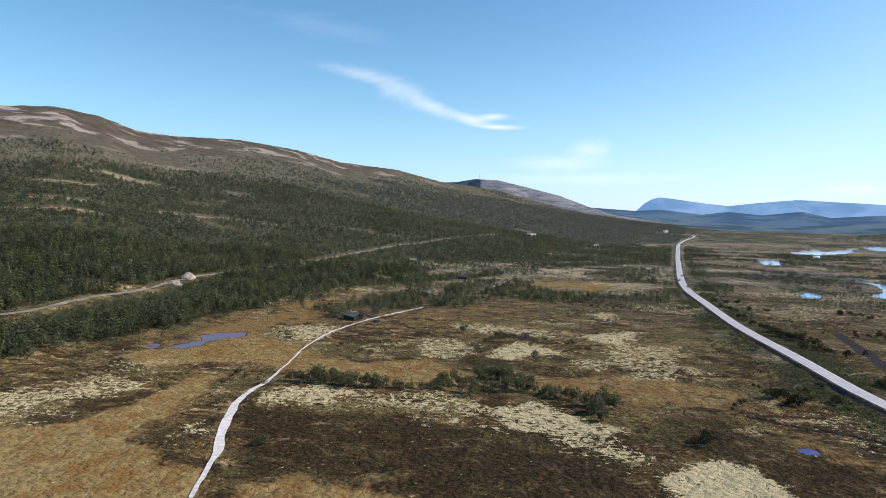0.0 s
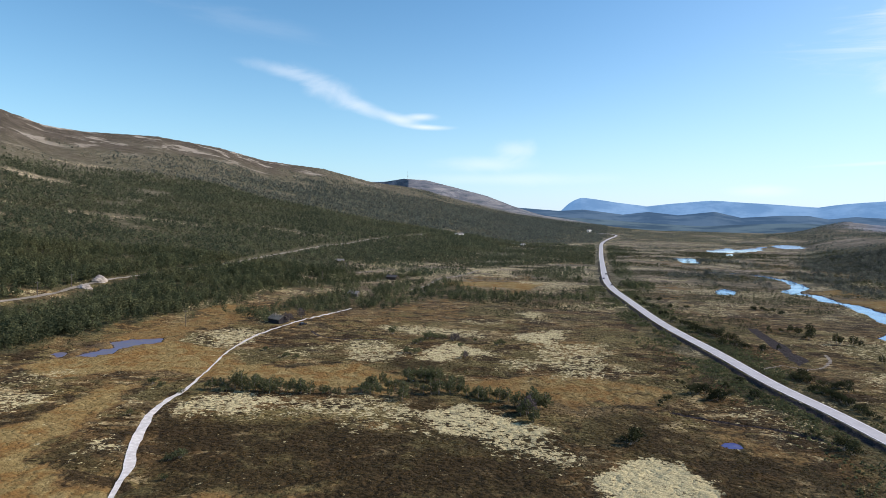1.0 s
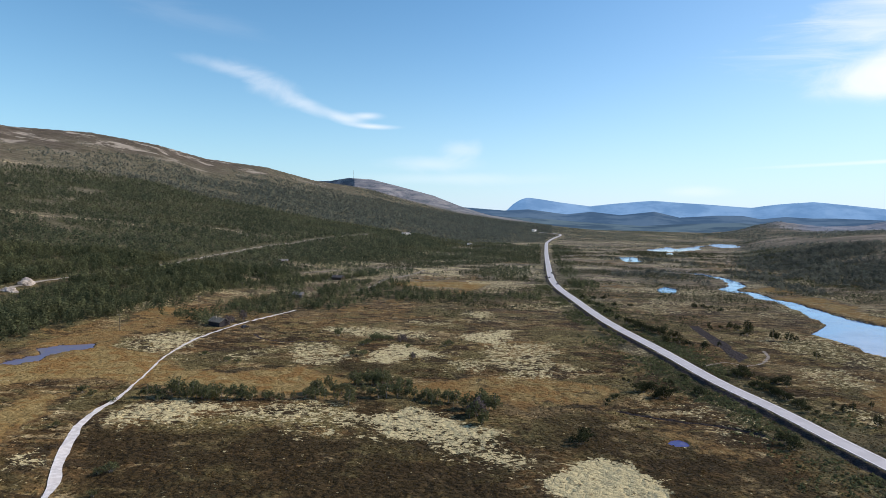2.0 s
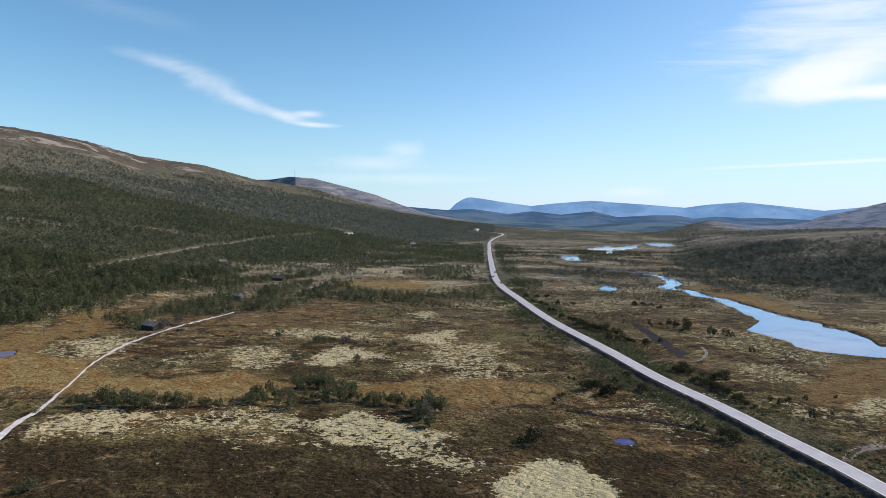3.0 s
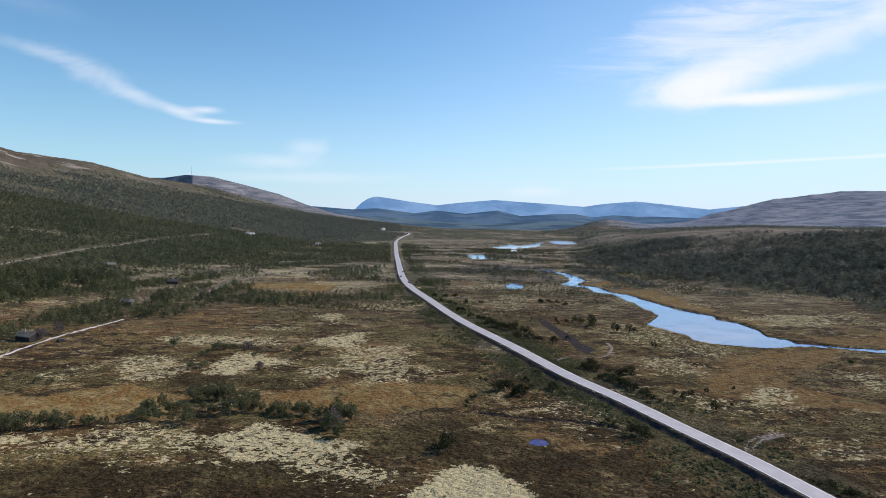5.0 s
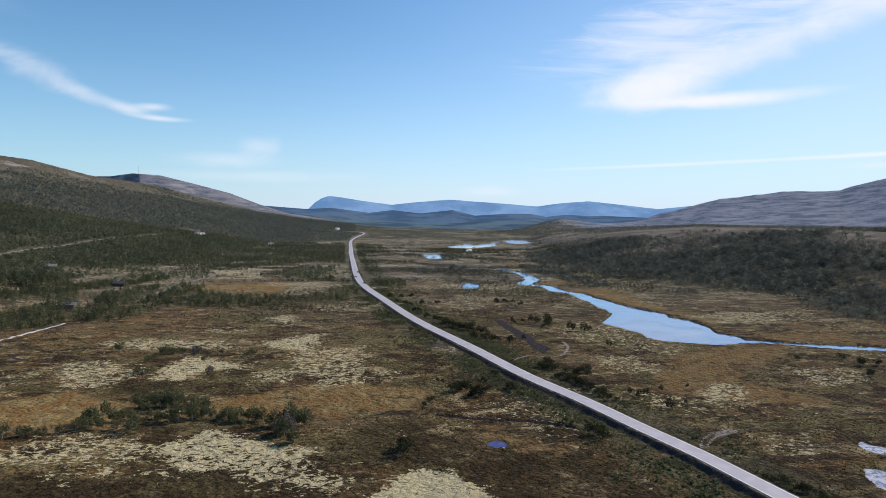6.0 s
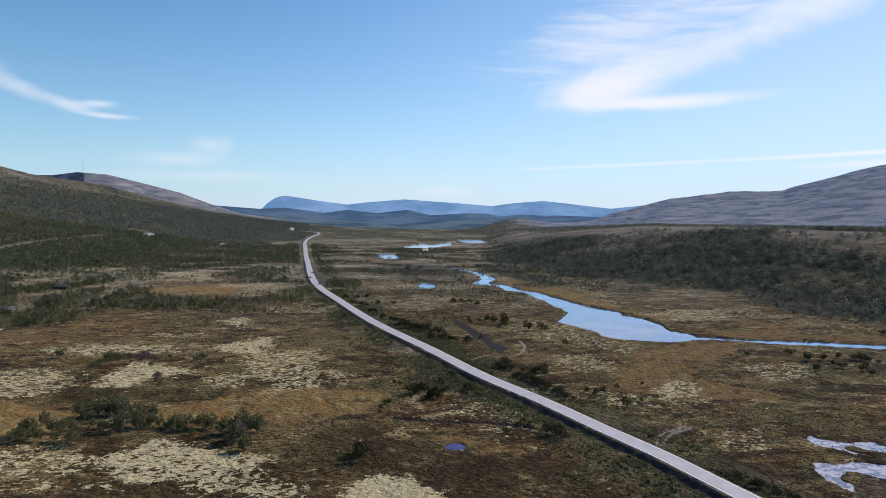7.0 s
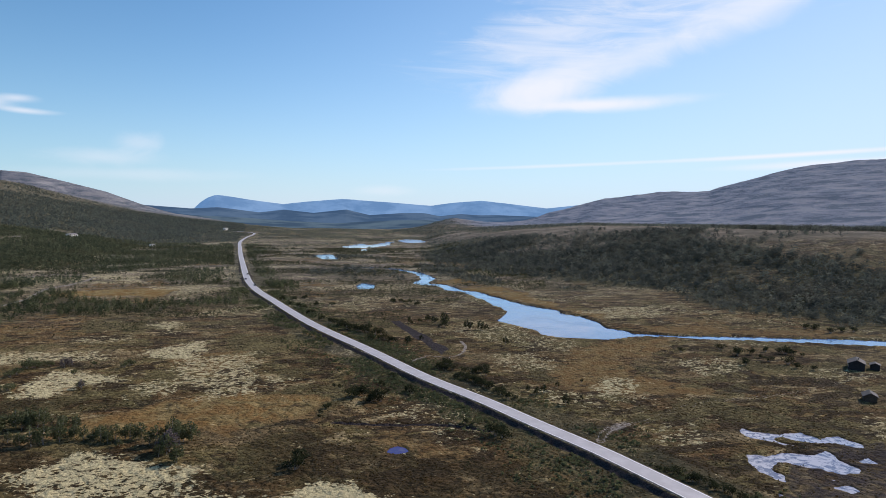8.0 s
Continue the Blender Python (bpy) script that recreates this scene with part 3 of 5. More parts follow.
patch("woods", 0.60, [(-97, 1732), (45, 2030), (40, 1546), (-80, 1417)])
patch("woods", 0.50, [(30, 837), (38, 693), (66, 641), (56, 593), (32, 637)])
patch("woods", 0.60, [(234, 841), (262, 793), (259, 622), (233, 600), (223, 700)])
patch("woods", 0.80, [(216, 749), (291, 797), (282, 738), (212, 697)])
ROAD = [(95, 2040), (88, 1925), (66, 1760), (47, 1573), (38, 1437), (32, 1220), (27, 1016), (24, 840), (22.2, 715), (22.5, 645), (26, 580), (32.5, 521), (45, 414), (60.5, 332), (70, 277), (80, 238), (86, 209), (91, 187), (94, 168)]
PATH = [(-96, 122), (-103, 137), (-108, 148), (-115, 159), (-125, 178), (-132, 195), (-139, 228), (-155, 281), (-160, 323), (-156, 368), (-147, 421)]
RIVER = [(145, 824), (172, 820), (191, 799), (203, 736), (197, 680), (175, 631), (188, 613), (188, 575), (196, 556), (195, 514), (195, 473), (199, 443)]
OUTLET = [(196, 345), (213, 344), (245, 328), (285, 311), (328, 291)]
TRACK = [(98, 195), (103, 201), (110, 205), (124, 209), (141, 217), (165, 221), (184, 222), (208, 225), (234, 233), (248, 237)]
FARTRACK = [(42, 1037), (81, 1089), (129, 1116)]
SIDETRACK = [(-139, 337), (-130, 326), (-119, 322), (-105, 322), (-85, 332)]
WOODS_TRACK = [(-216, 638), (-198, 695), (-170, 739), (-146, 769), (-120, 841), (-83, 889)]
WOODS_PATH = [(-136, 532), (-130, 567), (-132, 626), (-122, 656), (-115, 696), (-113, 736)]
SPUR = [(75, 309), (84, 316), (93, 312), (102, 320), (109, 335), (111, 347)]
DITCH = [(29, 233), (37, 229), (52, 224), (61, 221), (71, 213)]

ROAD_LINE = spline([(140, -260), (120, -20), (105, 90)] + ROAD[::-1] + [(80, 2130), (30, 2220), (-60, 2330)], 8.0)
HILL_ROAD = [(-330, 180), (-316, 238), (-310, 258), (-307, 275), (-312, 309), (-312, 338), (-314, 362), (-319, 387), (-322, 416), (-317, 459), (-308, 504),
             (-305, 547), (-315, 640), (-321, 790), (-315, 900), (-316, 1015), (-287, 1234)]
HILL_ROAD_LINE = spline(HILL_ROAD)
PATH_LINE, RIVER_LINE = spline([(-90, 60), (-92, 95)] + PATH), spline(RIVER)
OUTLET_LINE = spline(OUTLET + [(380, 262), (460, 215), (560, 150), (700, 20), (760, -300)])
TRACK_LINE, FARTRACK_LINE, SIDETRACK_LINE, DITCH_LINE, SPUR_LINE = spline(TRACK), spline(FARTRACK), spline(SIDETRACK), spline(DITCH), spline(SPUR)
WOODS_TRACK_LINE, WOODS_PATH_LINE = spline(WOODS_TRACK), spline(WOODS_PATH)
WATER_LEVEL = -0.8
MID = 12.0          # the middle of the polar ground sheet on the y axis


def hills(x, y):
    """Height of the large forms, and how high up the slope of the long hill a place is (0 foot, 1 ridge)."""
    a, r = np.degrees(np.arctan2(x, y - MID)), np.hypot(x, y - MID)
    wob = fbm(x, y, 420, 4, 5)
    # the long hill
    foot = table(a, (-180, 500), (-70, 300), (-50, 310), (-30, 420), (-18, 640), (-9, 900), (-3, 1500), (5, 2400), (12, 3200))
    ridge = table(a, (-180, 1500), (-90, 1600), (-50, 1900), (-40, 2020), (-30, 2300), (-18, 2800), (-6, 3250), (8, 3600))
    climb = table(a, (-180, 0.0), (-130, 4.0), (-80, 7.0), (-60, 6.8), (-50.7, 6.86), (-47.6, 7.08), (-44.7, 6.59), (-42.2, 5.72), (-39.6, 5.44),
                  (-34.6, 5.39), (-30.1, 4.76), (-26.5, 3.86), (-21.8, 3.37), (-17.9, 2.4), (-14, 1.9), (-10, 0.95), (-6, 0.15), (-2, -0.35), (3, -0.8), (7, -1.1))
    high = np.maximum(64 + ridge * np.tan(np.radians(climb)), 0)
    s = np.maximum((r - foot) / (ridge - foot), 0)
    left = np.where(s < 1, high * (0.42 * s + 0.58 * s ** 1.7), high * np.maximum(1 - 0.8 * np.maximum(s - 1, 0) ** 1.2, 0.2))
    left = left + wob * 22 * np.clip(s * 2, 0, 1) * np.clip(1.15 - s, 0.05, 1) * np.clip(high / 120, 0, 1)
    # the bare hump behind it
    hump = table(a, (-24, 1.0), (-19.5, 1.9), (-17.9, 2.35), (-16.6, 2.4), (-15.1, 2.68), (-13.2, 2.6), (-11, 2.1), (-8, 1.36), (-5.7, 0.51), (-4, 0.0), (0, -1.0))
    hump = np.maximum(64 + np.clip(r, 3560, 3800) * np.tan(np.radians(hump)), 0) * smooth(r, 2900, 3560) * (a > -40) * (a < 4)
    # a gully in its flank whose wall lies in the shade
    wall = 3650 - 105 * (a + 16.2)
    hump = hump - 60 * smooth(r, wall, wall - 36) * smooth(r, wall - 330, wall - 200) * smooth(a, -18.4, -17.6) * smooth(a, -14.7, -15.0) * (hump > 60)
    # wooded bank and plateau beyond the river
    bank = table(a, (8, 1300), (15.6, 1045), (18.4, 930), (22.7, 735), (31.6, 653), (39.4, 548), (48.7, 499), (70, 520), (100, 700), (180, 900))
    shelf = table(a, (16.5, 0), (18, 12), (20, 22), (24, 34), (30, 47), (40, 50), (50, 51), (90, 45), (130, 20), (160, 0))
    right = shelf * smooth(r / bank + wob * 0.25, 0.93, 1.75)
    back = table(a, (13, 2600), (22, 2600), (27, 3000), (35, 3300), (50, 3200), (90, 2500), (180, 2400))
    rise = table(a, (12, -1.6), (15, -1.3), (16.3, -1.02), (17.6, -0.57), (19.2, -0.26), (20.7, -0.44), (22.5, -0.55), (25, -0.4), (27, 0.3), (29.5, 1.0), (31.4, 1.5), (35.8, 2.1),
                 (39.6, 2.25), (42.8, 3.25), (46.6, 4.15), (51.4, 4.5), (70, 5.0), (120, 5.0), (180, 3.0))
    far = np.maximum(64 + back * np.tan(np.radians(rise)), 0)
    begin = table(a, (12, 2100), (22, 1900), (30, 1500), (50, 1250), (180, 1100))
    q = np.maximum((r - begin) / (back - begin), 0)
    beyond = np.where(q < 1, far * (0.6 * q + 0.4 * q * q), far * np.maximum(1 - 0.7 * (q - 1), 0.3)) * (a > 11.5)
    beyond = beyond + (wob * 26 + fbm(x, y, 900, 3, 15) * 60) * np.clip(q * 2, 0, 1) * np.clip(1.1 - q, 0.05, 1) * (a > 14) + fbm(x, y, 150, 4, 17) * 14 * np.clip(q * 1.5, 0, 1) * (a > 14)
    return np.maximum(np.maximum(left, hump), np.maximum(right, beyond)), s, r, a


def lay(x, y):
    """The ground at each place: height and the masks of what covers it."""
    z, s, r, a = hills(x, y)
    valley = 1 - smooth(z, 2, 14)
    rough = fbm(x, y, 26, 4, 11) * 1.3 + fbm(x, y, 4.2, 3, 21) * 0.85
    z = z + rough * np.where(z > 14, 1.6, 1.0) * (0.5 + 0.5 * np.clip(fbm(x, y, 60, 2, 3) * 3 + 0.6, 0, 1))
    masks = {k: np.zeros(x.shape) for k in ("lichen", "bog", "dark", "woods", "water", "gravel", "green", "alpine", "scrub", "hazy_stone", "heather", "plateau")}
    edge = fbm(x, y, 14, 3, 31)
    wide = fbm(x, y, 55, 4, 33) * 55 * smooth(r, 280, 600)
    for kind, amount, outline in PATCHES:
        d = inside(x, y, outline)
        if kind == "water":
            masks[kind] = np.maximum(masks[kind], smooth(d + (edge * 2.0 + fbm(x, y, 70, 4, 37) * 60 * smooth(r, 900, 1300) if amount == 1 else edge * 3 + fbm(x, y, 5, 3, 35) * 4.0 - 1.3), -1.2, 0.8))
        else:
            w, frayed = (1.5, edge * 3.3) if kind == "dark" else (3.0, edge * 9) if amount > 0.95 else (5.0, edge * 13 + wide)
            masks[kind] = np.maximum(masks[kind], amount * smooth(d + frayed, -w, w))
    # far patches are broken up along the valley
    torn = smooth(fbm(x * 0.45, y, 24, 4, 53), 0.06, -0.06) * smooth(r, 330, 460)
    masks["lichen"] = masks["lichen"] * (1 - 0.8 * torn)
    masks["bog"] = masks["bog"] * (1 - 0.45 * smooth(fbm(x * 0.4, y, 40, 4, 55), 0.03, -0.06) * smooth(r, 380, 520))
    strips = smooth(fbm(x * 0.35, y, 27, 4, 57), 0.05, 0.13) * smooth(r, 380, 560) * valley
    masks["lichen"] = np.maximum(masks["lichen"], 0.46 * strips * (x > -260) * (1 - masks["woods"]) * (1 - 0.7 * masks["bog"]) * (1 - smooth(r / table(a, (14, 5000), (15.6, 1045), (18.4, 930), (22.7, 735), (31.6, 653), (39.4, 548), (48.7, 499), (70, 520)), 0.92, 1.0)))
    heathy = fbm(x, y, 48, 4, 51)
    masks["lichen"] = np.maximum(masks["lichen"], 0.39 * smooth(heathy, 0.0, 0.20) * valley * (1 - smooth(masks["heather"], 0.2, 0.6)) * (1 - smooth(masks["bog"], 0.1, 0.5)))
    masks["bog"] = np.maximum(masks["bog"], 0.42 * smooth(fbm(x, y, 90, 4, 61), 0.06, 0.2) * valley * smooth(r, 300, 420) * (1 - smooth(masks["lichen"], 0.2, 0.4)))
    river = away(x, y, RIVER_LINE)
    width = table(y, (440, 17), (500, 9), (560, 7), (620, 8), (740, 6), (830, 6)) + edge * 7
    masks["water"] = np.maximum(masks["water"], smooth(width - river, -1.2, 1.0))
    outlet = away(x, y, OUTLET_LINE)
    masks["water"] = np.maximum(masks["water"], smooth(table(x, (220, 3.8), (270, 6.0), (330, 9.0), (500, 9.0)) + edge * 5 - outlet, -1.2, 1.0))
    wet = masks["water"]
    masks["dark"] = np.maximum(masks["dark"], 0.85 * smooth(wet, 0.04, 0.2) * (r > 250))       # dark rim along the banks, painting the shade of the cut bank
    low_lying = np.maximum(smooth(np.hypot(x - 41, y - 204.5), 14, 6), smooth(np.hypot((x - 160) / 1.5, y - 172), 38, 22))
    z = z * (1 - low_lying) + (-0.22 + 0.12 * rough) * low_lying
    # keep the banks above the water and the beds below it
    z = np.where(z < 14, np.maximum(z, -0.15 + 0.15 * rough), z)
    z = z * (1 - wet) + (WATER_LEVEL - 0.9) * wet
    road = away(x, y, ROAD_LINE, 40.0)
    level = road_level(y)
    z = np.where(road < 30, np.maximum(z, level - 0.12 - np.maximum(road - 3.7, 0) * 0.70), z)
    z = np.where(road < 3.9, level - 0.12, z)
    for line, half in ((PATH_LINE, 1.8), (TRACK_LINE, 1.5), (SIDETRACK_LINE, 1.2)):
        z = z - 0.25 * smooth(half + 0.6 - away(x, y, line), 0, 1.0)
    # dark band on the road banks, standing for the shade on their slopes
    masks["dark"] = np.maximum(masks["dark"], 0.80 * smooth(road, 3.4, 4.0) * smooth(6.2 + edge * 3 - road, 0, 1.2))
    masks["dark"] = np.maximum(masks["dark"], 0.8 * smooth(1.3 - away(x, y, SIDETRACK_LINE), 0, 0.8))
    ditch = away(x, y, DITCH_LINE)
    z = z - 0.9 * smooth(1.8 - ditch, 0, 1.5)
    masks["dark"] = np.maximum(masks["dark"], 0.9 * smooth(1.9 - ditch, 0, 1.0))
    masks["gravel"] = np.maximum.reduce([masks["gravel"], 0.58 * smooth(0.65 - np.abs(away(x, y, TRACK_LINE) - 1.0), 0, 0.45), 0.60 * smooth(1.5 - away(x, y, SPUR_LINE), 0, 0.8), 0.8 * smooth(3.4 - away(x, y, FARTRACK_LINE) / 2, 0, 1),
                                         0.6 * smooth(3.7 - road, 0, 0.4)])
    # long hill woods, thinning out upward; the wooded bank beyond the river
    line = table(a, (-60, 0.60), (-45, 0.60), (-30, 0.70), (-18, 0.86), (-6, 0.95))
    gap = fbm(x, y, 130, 4, 41)
    hill_woods = smooth(s, 0.0, 0.03) * smooth(line + gap * 0.5 - s, -0.12, 0.22) * smooth(a, 1.5, -3.0)
    edge_x = table(y, (150, -262), (203, -250), (263, -236), (340, -232), (438, -236), (532, -212), (651, -142), (800, -80), (1000, -40), (1300, -30))
    hill_woods = np.maximum(hill_woods, smooth(edge_x + edge * 20 - x, 0, 8) * (s < 0.05) * smooth(a, 2.0, -1.5) * np.maximum(smooth(fbm(x * 0.5, y, 70, 4, 43), -0.04, 0.06), 1 - smooth(y, 620, 800)))
    hill_woods = hill_woods * smooth(gap, -0.30, -0.16)
    bare = np.zeros(x.shape)
    for cx, cy, long, deep in CLEARINGS:
        size = math.hypot(cx, cy)
        u, v = ((x - cx) * cy - (y - cy) * cx) / size / long, ((x - cx) * cx + (y - cy) * cy) / size / deep
        bare = np.maximum(bare, smooth(1.15 + edge * 1.2 - np.hypot(u, v), 0, 0.3))
    hill_road = np.minimum(away(x, y, HILL_ROAD_LINE), away(x, y, HILL_ROAD_LINE + (4.0, -2.0)))
    # the woods stay open along the two tracks and on their valley side
    open_track = np.minimum.reduce([away(x, y, line + (0.0, -d)) for line in (WOODS_TRACK_LINE, WOODS_PATH_LINE) for d in (0.0, 7.0, 14.0)])
    hill_woods = hill_woods * (1 - bare) * smooth(hill_road, 3.5, 5.5) * smooth(open_track, 3.5, 6.0)
    masks["woods"] = masks["woods"] * smooth(open_track, 3.5, 6.0)
    bank = table(a, (8, 1300), (15.6, 1045), (18.4, 930), (22.7, 735), (31.6, 653), (39.4, 548), (48.7, 499), (70, 520), (100, 700))
    q = r / bank
    side_woods = smooth(q + edge * 0.10 + gap * 0.25, 0.95, 1.06) * smooth(1.58 + gap * 1.3 + edge * 0.2 - q, -0.1, 0.25) * smooth(a, 15.5, 17.5) * (a < 110)
    side_woods = np.maximum(side_woods, 0.8 * smooth(gap + 0.25 * smooth(np.abs(q - 2.5), 0.5, 0.2), 0.02, 0.12) * (q > 1.9) * smooth(q, 3.0, 2.7) * (a > 16.4) * (r < 2700))
    scrub = smooth(fbm(x, y, 75, 4, 71), 0.10, 0.24) * valley * smooth(r, 420, 520) * (1 - smooth(masks["bog"], 0.2, 0.5)) * 0.65
    low = smooth(fbm(x * 0.5, y, 34, 4, 81) + 0.05 + 0.075 * smooth(r, 400, 700), 0.08, 0.20) * valley * (1 - smooth(masks["bog"], 0.3, 0.6)) * (1 - smooth(masks["lichen"], 0.3, 0.6)) * (1 - wet)
    masks["scrub"] = low * (road > 9) * (away(x, y, PATH_LINE) > 5) * (1 - masks["dark"])
    masks["woods"] = np.clip(np.maximum(np.maximum(masks["woods"], scrub), np.maximum(hill_woods, side_woods)), 0, 1) * (1 - wet) * (road > 12)
    masks["woods"] = np.maximum(masks["woods"], 0.9 * smooth(gap + 0.30 * smooth(r, 1500, 2200), 0.10, 0.22) * (r > 1400) * smooth(a, -7, -5) * smooth(a, 20, 18) * (1 - wet) * (road > 14))
    masks["green"] = np.clip(np.maximum(np.maximum(masks["woods"] * 0.8, 0.55 * smooth(s, 0.02, 0.1) * (a < 4)), 0.5 * smooth(11 - np.abs(road - 9), 0, 5) * (road < 30)), 0, 1)
    masks["lichen"] = np.maximum(masks["lichen"], bare * 0.38)
    masks["green"] = masks["green"] * (1 - bare)
    masks["alpine"] = np.clip(smooth(s - line - gap * 0.3, -0.02, 0.26) * (a < 4), 0, 1)
    masks["plateau"] = smooth(q + gap * 0.5, 1.45, 1.7) * smooth(a, 15, 17) * (a < 120) * (1 - 0.8 * masks["woods"])
    # the haze-tinted rock comes in with distance
    masks["hazy_stone"] = np.clip(smooth(q + gap, 2.4, 3.2) * smooth(a, 12, 16) + 0.6 * smooth(r, 2900, 3300) * (a < 12), 0, 0.95)
    return z, masks


def road_level(y):
    return table(y, (-300, 1.35), (150, 1.35), (400, 1.35), (600, 1.3), (1000, 1.2), (1500, 1.6), (2600, 6.0))


def ground_at(x, y):
    z, _ = lay(np.array([float(x)]), np.array([float(y)]))
    return float(z[0])


# bare places in the hill woods: x, y, half length along the slope, half depth
CLEARINGS = [(-770, 840, 60, 26), (-581, 541, 45, 14), (-555, 689, 50, 10), (-488, 736, 40, 12), (-720, 689, 40, 18), (-640, 600, 50, 12), (-330, 340, 26, 10),
             (-235, 690, 24, 14), (-195, 640, 30, 16), (-240, 560, 22, 10), (-150, 800, 40, 20), (-262, 430, 30, 8), (-900, 1100, 60, 20), (-420, 900, 40, 15)]


# ---- building blocks ----
def mesh_from(name, verts, faces, mat, smooth_faces=False):
    """A mesh from arrays: places, and faces that all have the same number of corners."""
    verts, faces = np.asarray(verts, np.float32), np.asarray(faces, np.int32)
    me = bpy.data.meshes.new(name)
    k = faces.shape[1]
    me.vertices.add(len(verts))
    me.vertices.foreach_set("co", verts.ravel())
    me.loops.add(faces.size)
    me.loops.foreach_set("vertex_index", faces.ravel())
    me.polygons.add(len(faces))
    me.polygons.foreach_set("loop_start", np.arange(0, faces.size, k, dtype=np.int32))
    me.polygons.foreach_set("use_smooth", np.full(len(faces), smooth_faces))
    me.update(calc_edges=True)
    me.materials.append(mat)
    return me


def part(name, bm, mat, parent=None, label=""):
    """Links a bmesh as one mesh object, under a thing or a part."""
    me = bpy.data.meshes.new(name)
    bm.to_mesh(me)
    bm.free()
    me.materials.append(mat)
    ob = new(name, me)
    ob.parent = parent
    if label:
        tagged(ob, label)
    return ob


def box(bm, x, y, z, sx, sy, sz, turn=0.0, bevel=0.0):
    """A box whose base is centred on (x, y, z)."""
    made = bmesh.ops.create_cube(bm, size=1.0, matrix=pose(x, y, z + sz / 2, 0, 0, turn) @ Matrix.Diagonal((sx, sy, sz, 1)))
    if bevel:
        edges = list({e for v in made["verts"] for e in v.link_edges})
        bmesh.ops.bevel(bm, geom=edges, offset=bevel, segments=1, affect="EDGES")
    return bm


# ---- the ground sheet ----
def ground_sheet():
    radii = [0.0, 20, 40, 60, 80, 95, 108, 118, 126, 132]
    r = 137.0
    while r < 4950:
        radii.append(r)
        r += max(min(r * r / 64 * 1.55 / 1198, r * 0.0095), 0.3)
    radii = np.array(radii[1:] + [4960])
    azimuths = np.concatenate([np.arange(-180, -66, 3.0), np.arange(-66, -54, 0.5), np.arange(-54, 55, 0.15), np.arange(55, 66, 0.5), np.arange(66, 180, 3.0)])
    a, r = np.meshgrid(np.radians(azimuths), radii)
    x, y = (r * np.sin(a)).ravel(), (r * np.cos(a)).ravel() + MID
    z, masks = lay(x, y)
    n, m = len(radii), len(azimuths)
    i, j = np.meshgrid(np.arange(n - 1), np.arange(m), indexing="ij")
    k = (j + 1) % m
    quads = np.stack([i * m + j, i * m + k, (i + 1) * m + k, (i + 1) * m + j], -1).reshape(-1, 4)
    verts = np.stack([x, y, z], 1)
    hole = len(verts)                      # closes the sheet under the first ring
    verts = np.vstack([verts, [[0, MID, z[:m].mean()]]])
    ring = np.stack([np.full(m, hole), np.arange(m), (np.arange(m) + 1) % m, np.full(m, hole)], 1)[:, :3]
    me = mesh_from("ground", verts, quads[:, ::-1], GROUND, True)
    cap = mesh_from("ground_cap", verts[np.r_[0:m, hole]], np.where(ring == hole, m, ring)[:, ::-1], GROUND, True)
    for kind in ("lichen", "bog", "dark", "gravel", "green", "alpine", "hazy_stone", "heather", "plateau"):
        layer = me.attributes.new(kind, "FLOAT", "POINT")
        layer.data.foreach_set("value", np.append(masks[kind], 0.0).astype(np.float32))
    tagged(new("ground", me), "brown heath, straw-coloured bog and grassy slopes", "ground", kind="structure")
    tagged(new("ground_under_start", cap), "brown heath below the viewpoint", "ground", kind="structure")


ground_sheet()


# ---- far ranges ----
def far_range(name, label, mat, near, far, crest, seed, span=(-30, 62)):
    az = np.arange(span[0], span[1], 0.12)
    rows = np.linspace(0, 1, 16)
    top = table(az, *crest)
    verts = []
    for f in rows:
        r = near + (far - near) * f
        ridged = fbm(az * 150, np.full(az.shape, f * 700.0), 160, 5, seed)
        z = -6 + (64 + far * np.tan(np.radians(top)) + 6) * np.maximum(f ** 0.85 + ridged * 0.12 * (1 - f) * f * 4 + ridged * 0.02, 0)
        verts.append(np.stack([r * np.sin(np.radians(az)), r * np.cos(np.radians(az)) + MID, z], 1))
    m = len(az)
    i, j = np.meshgrid(np.arange(len(rows) - 1), np.arange(m - 1), indexing="ij")
    quads = np.stack([i * m + j, i * m + j + 1, (i + 1) * m + j + 1, (i + 1) * m + j], -1).reshape(-1, 4)
    tagged(new(name, mesh_from(name, np.vstack(verts), quads, mat, True)), label, "mountain range", kind="structure")


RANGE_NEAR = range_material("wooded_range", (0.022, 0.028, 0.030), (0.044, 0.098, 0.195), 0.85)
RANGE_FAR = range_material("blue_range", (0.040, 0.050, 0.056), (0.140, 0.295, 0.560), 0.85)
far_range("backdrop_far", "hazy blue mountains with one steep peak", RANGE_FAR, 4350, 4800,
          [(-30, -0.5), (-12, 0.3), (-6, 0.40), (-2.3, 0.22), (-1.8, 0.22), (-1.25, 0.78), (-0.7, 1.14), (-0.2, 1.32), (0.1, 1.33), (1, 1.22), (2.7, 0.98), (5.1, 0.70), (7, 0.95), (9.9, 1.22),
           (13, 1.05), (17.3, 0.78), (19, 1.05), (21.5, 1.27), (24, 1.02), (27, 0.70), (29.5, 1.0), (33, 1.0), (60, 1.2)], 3)
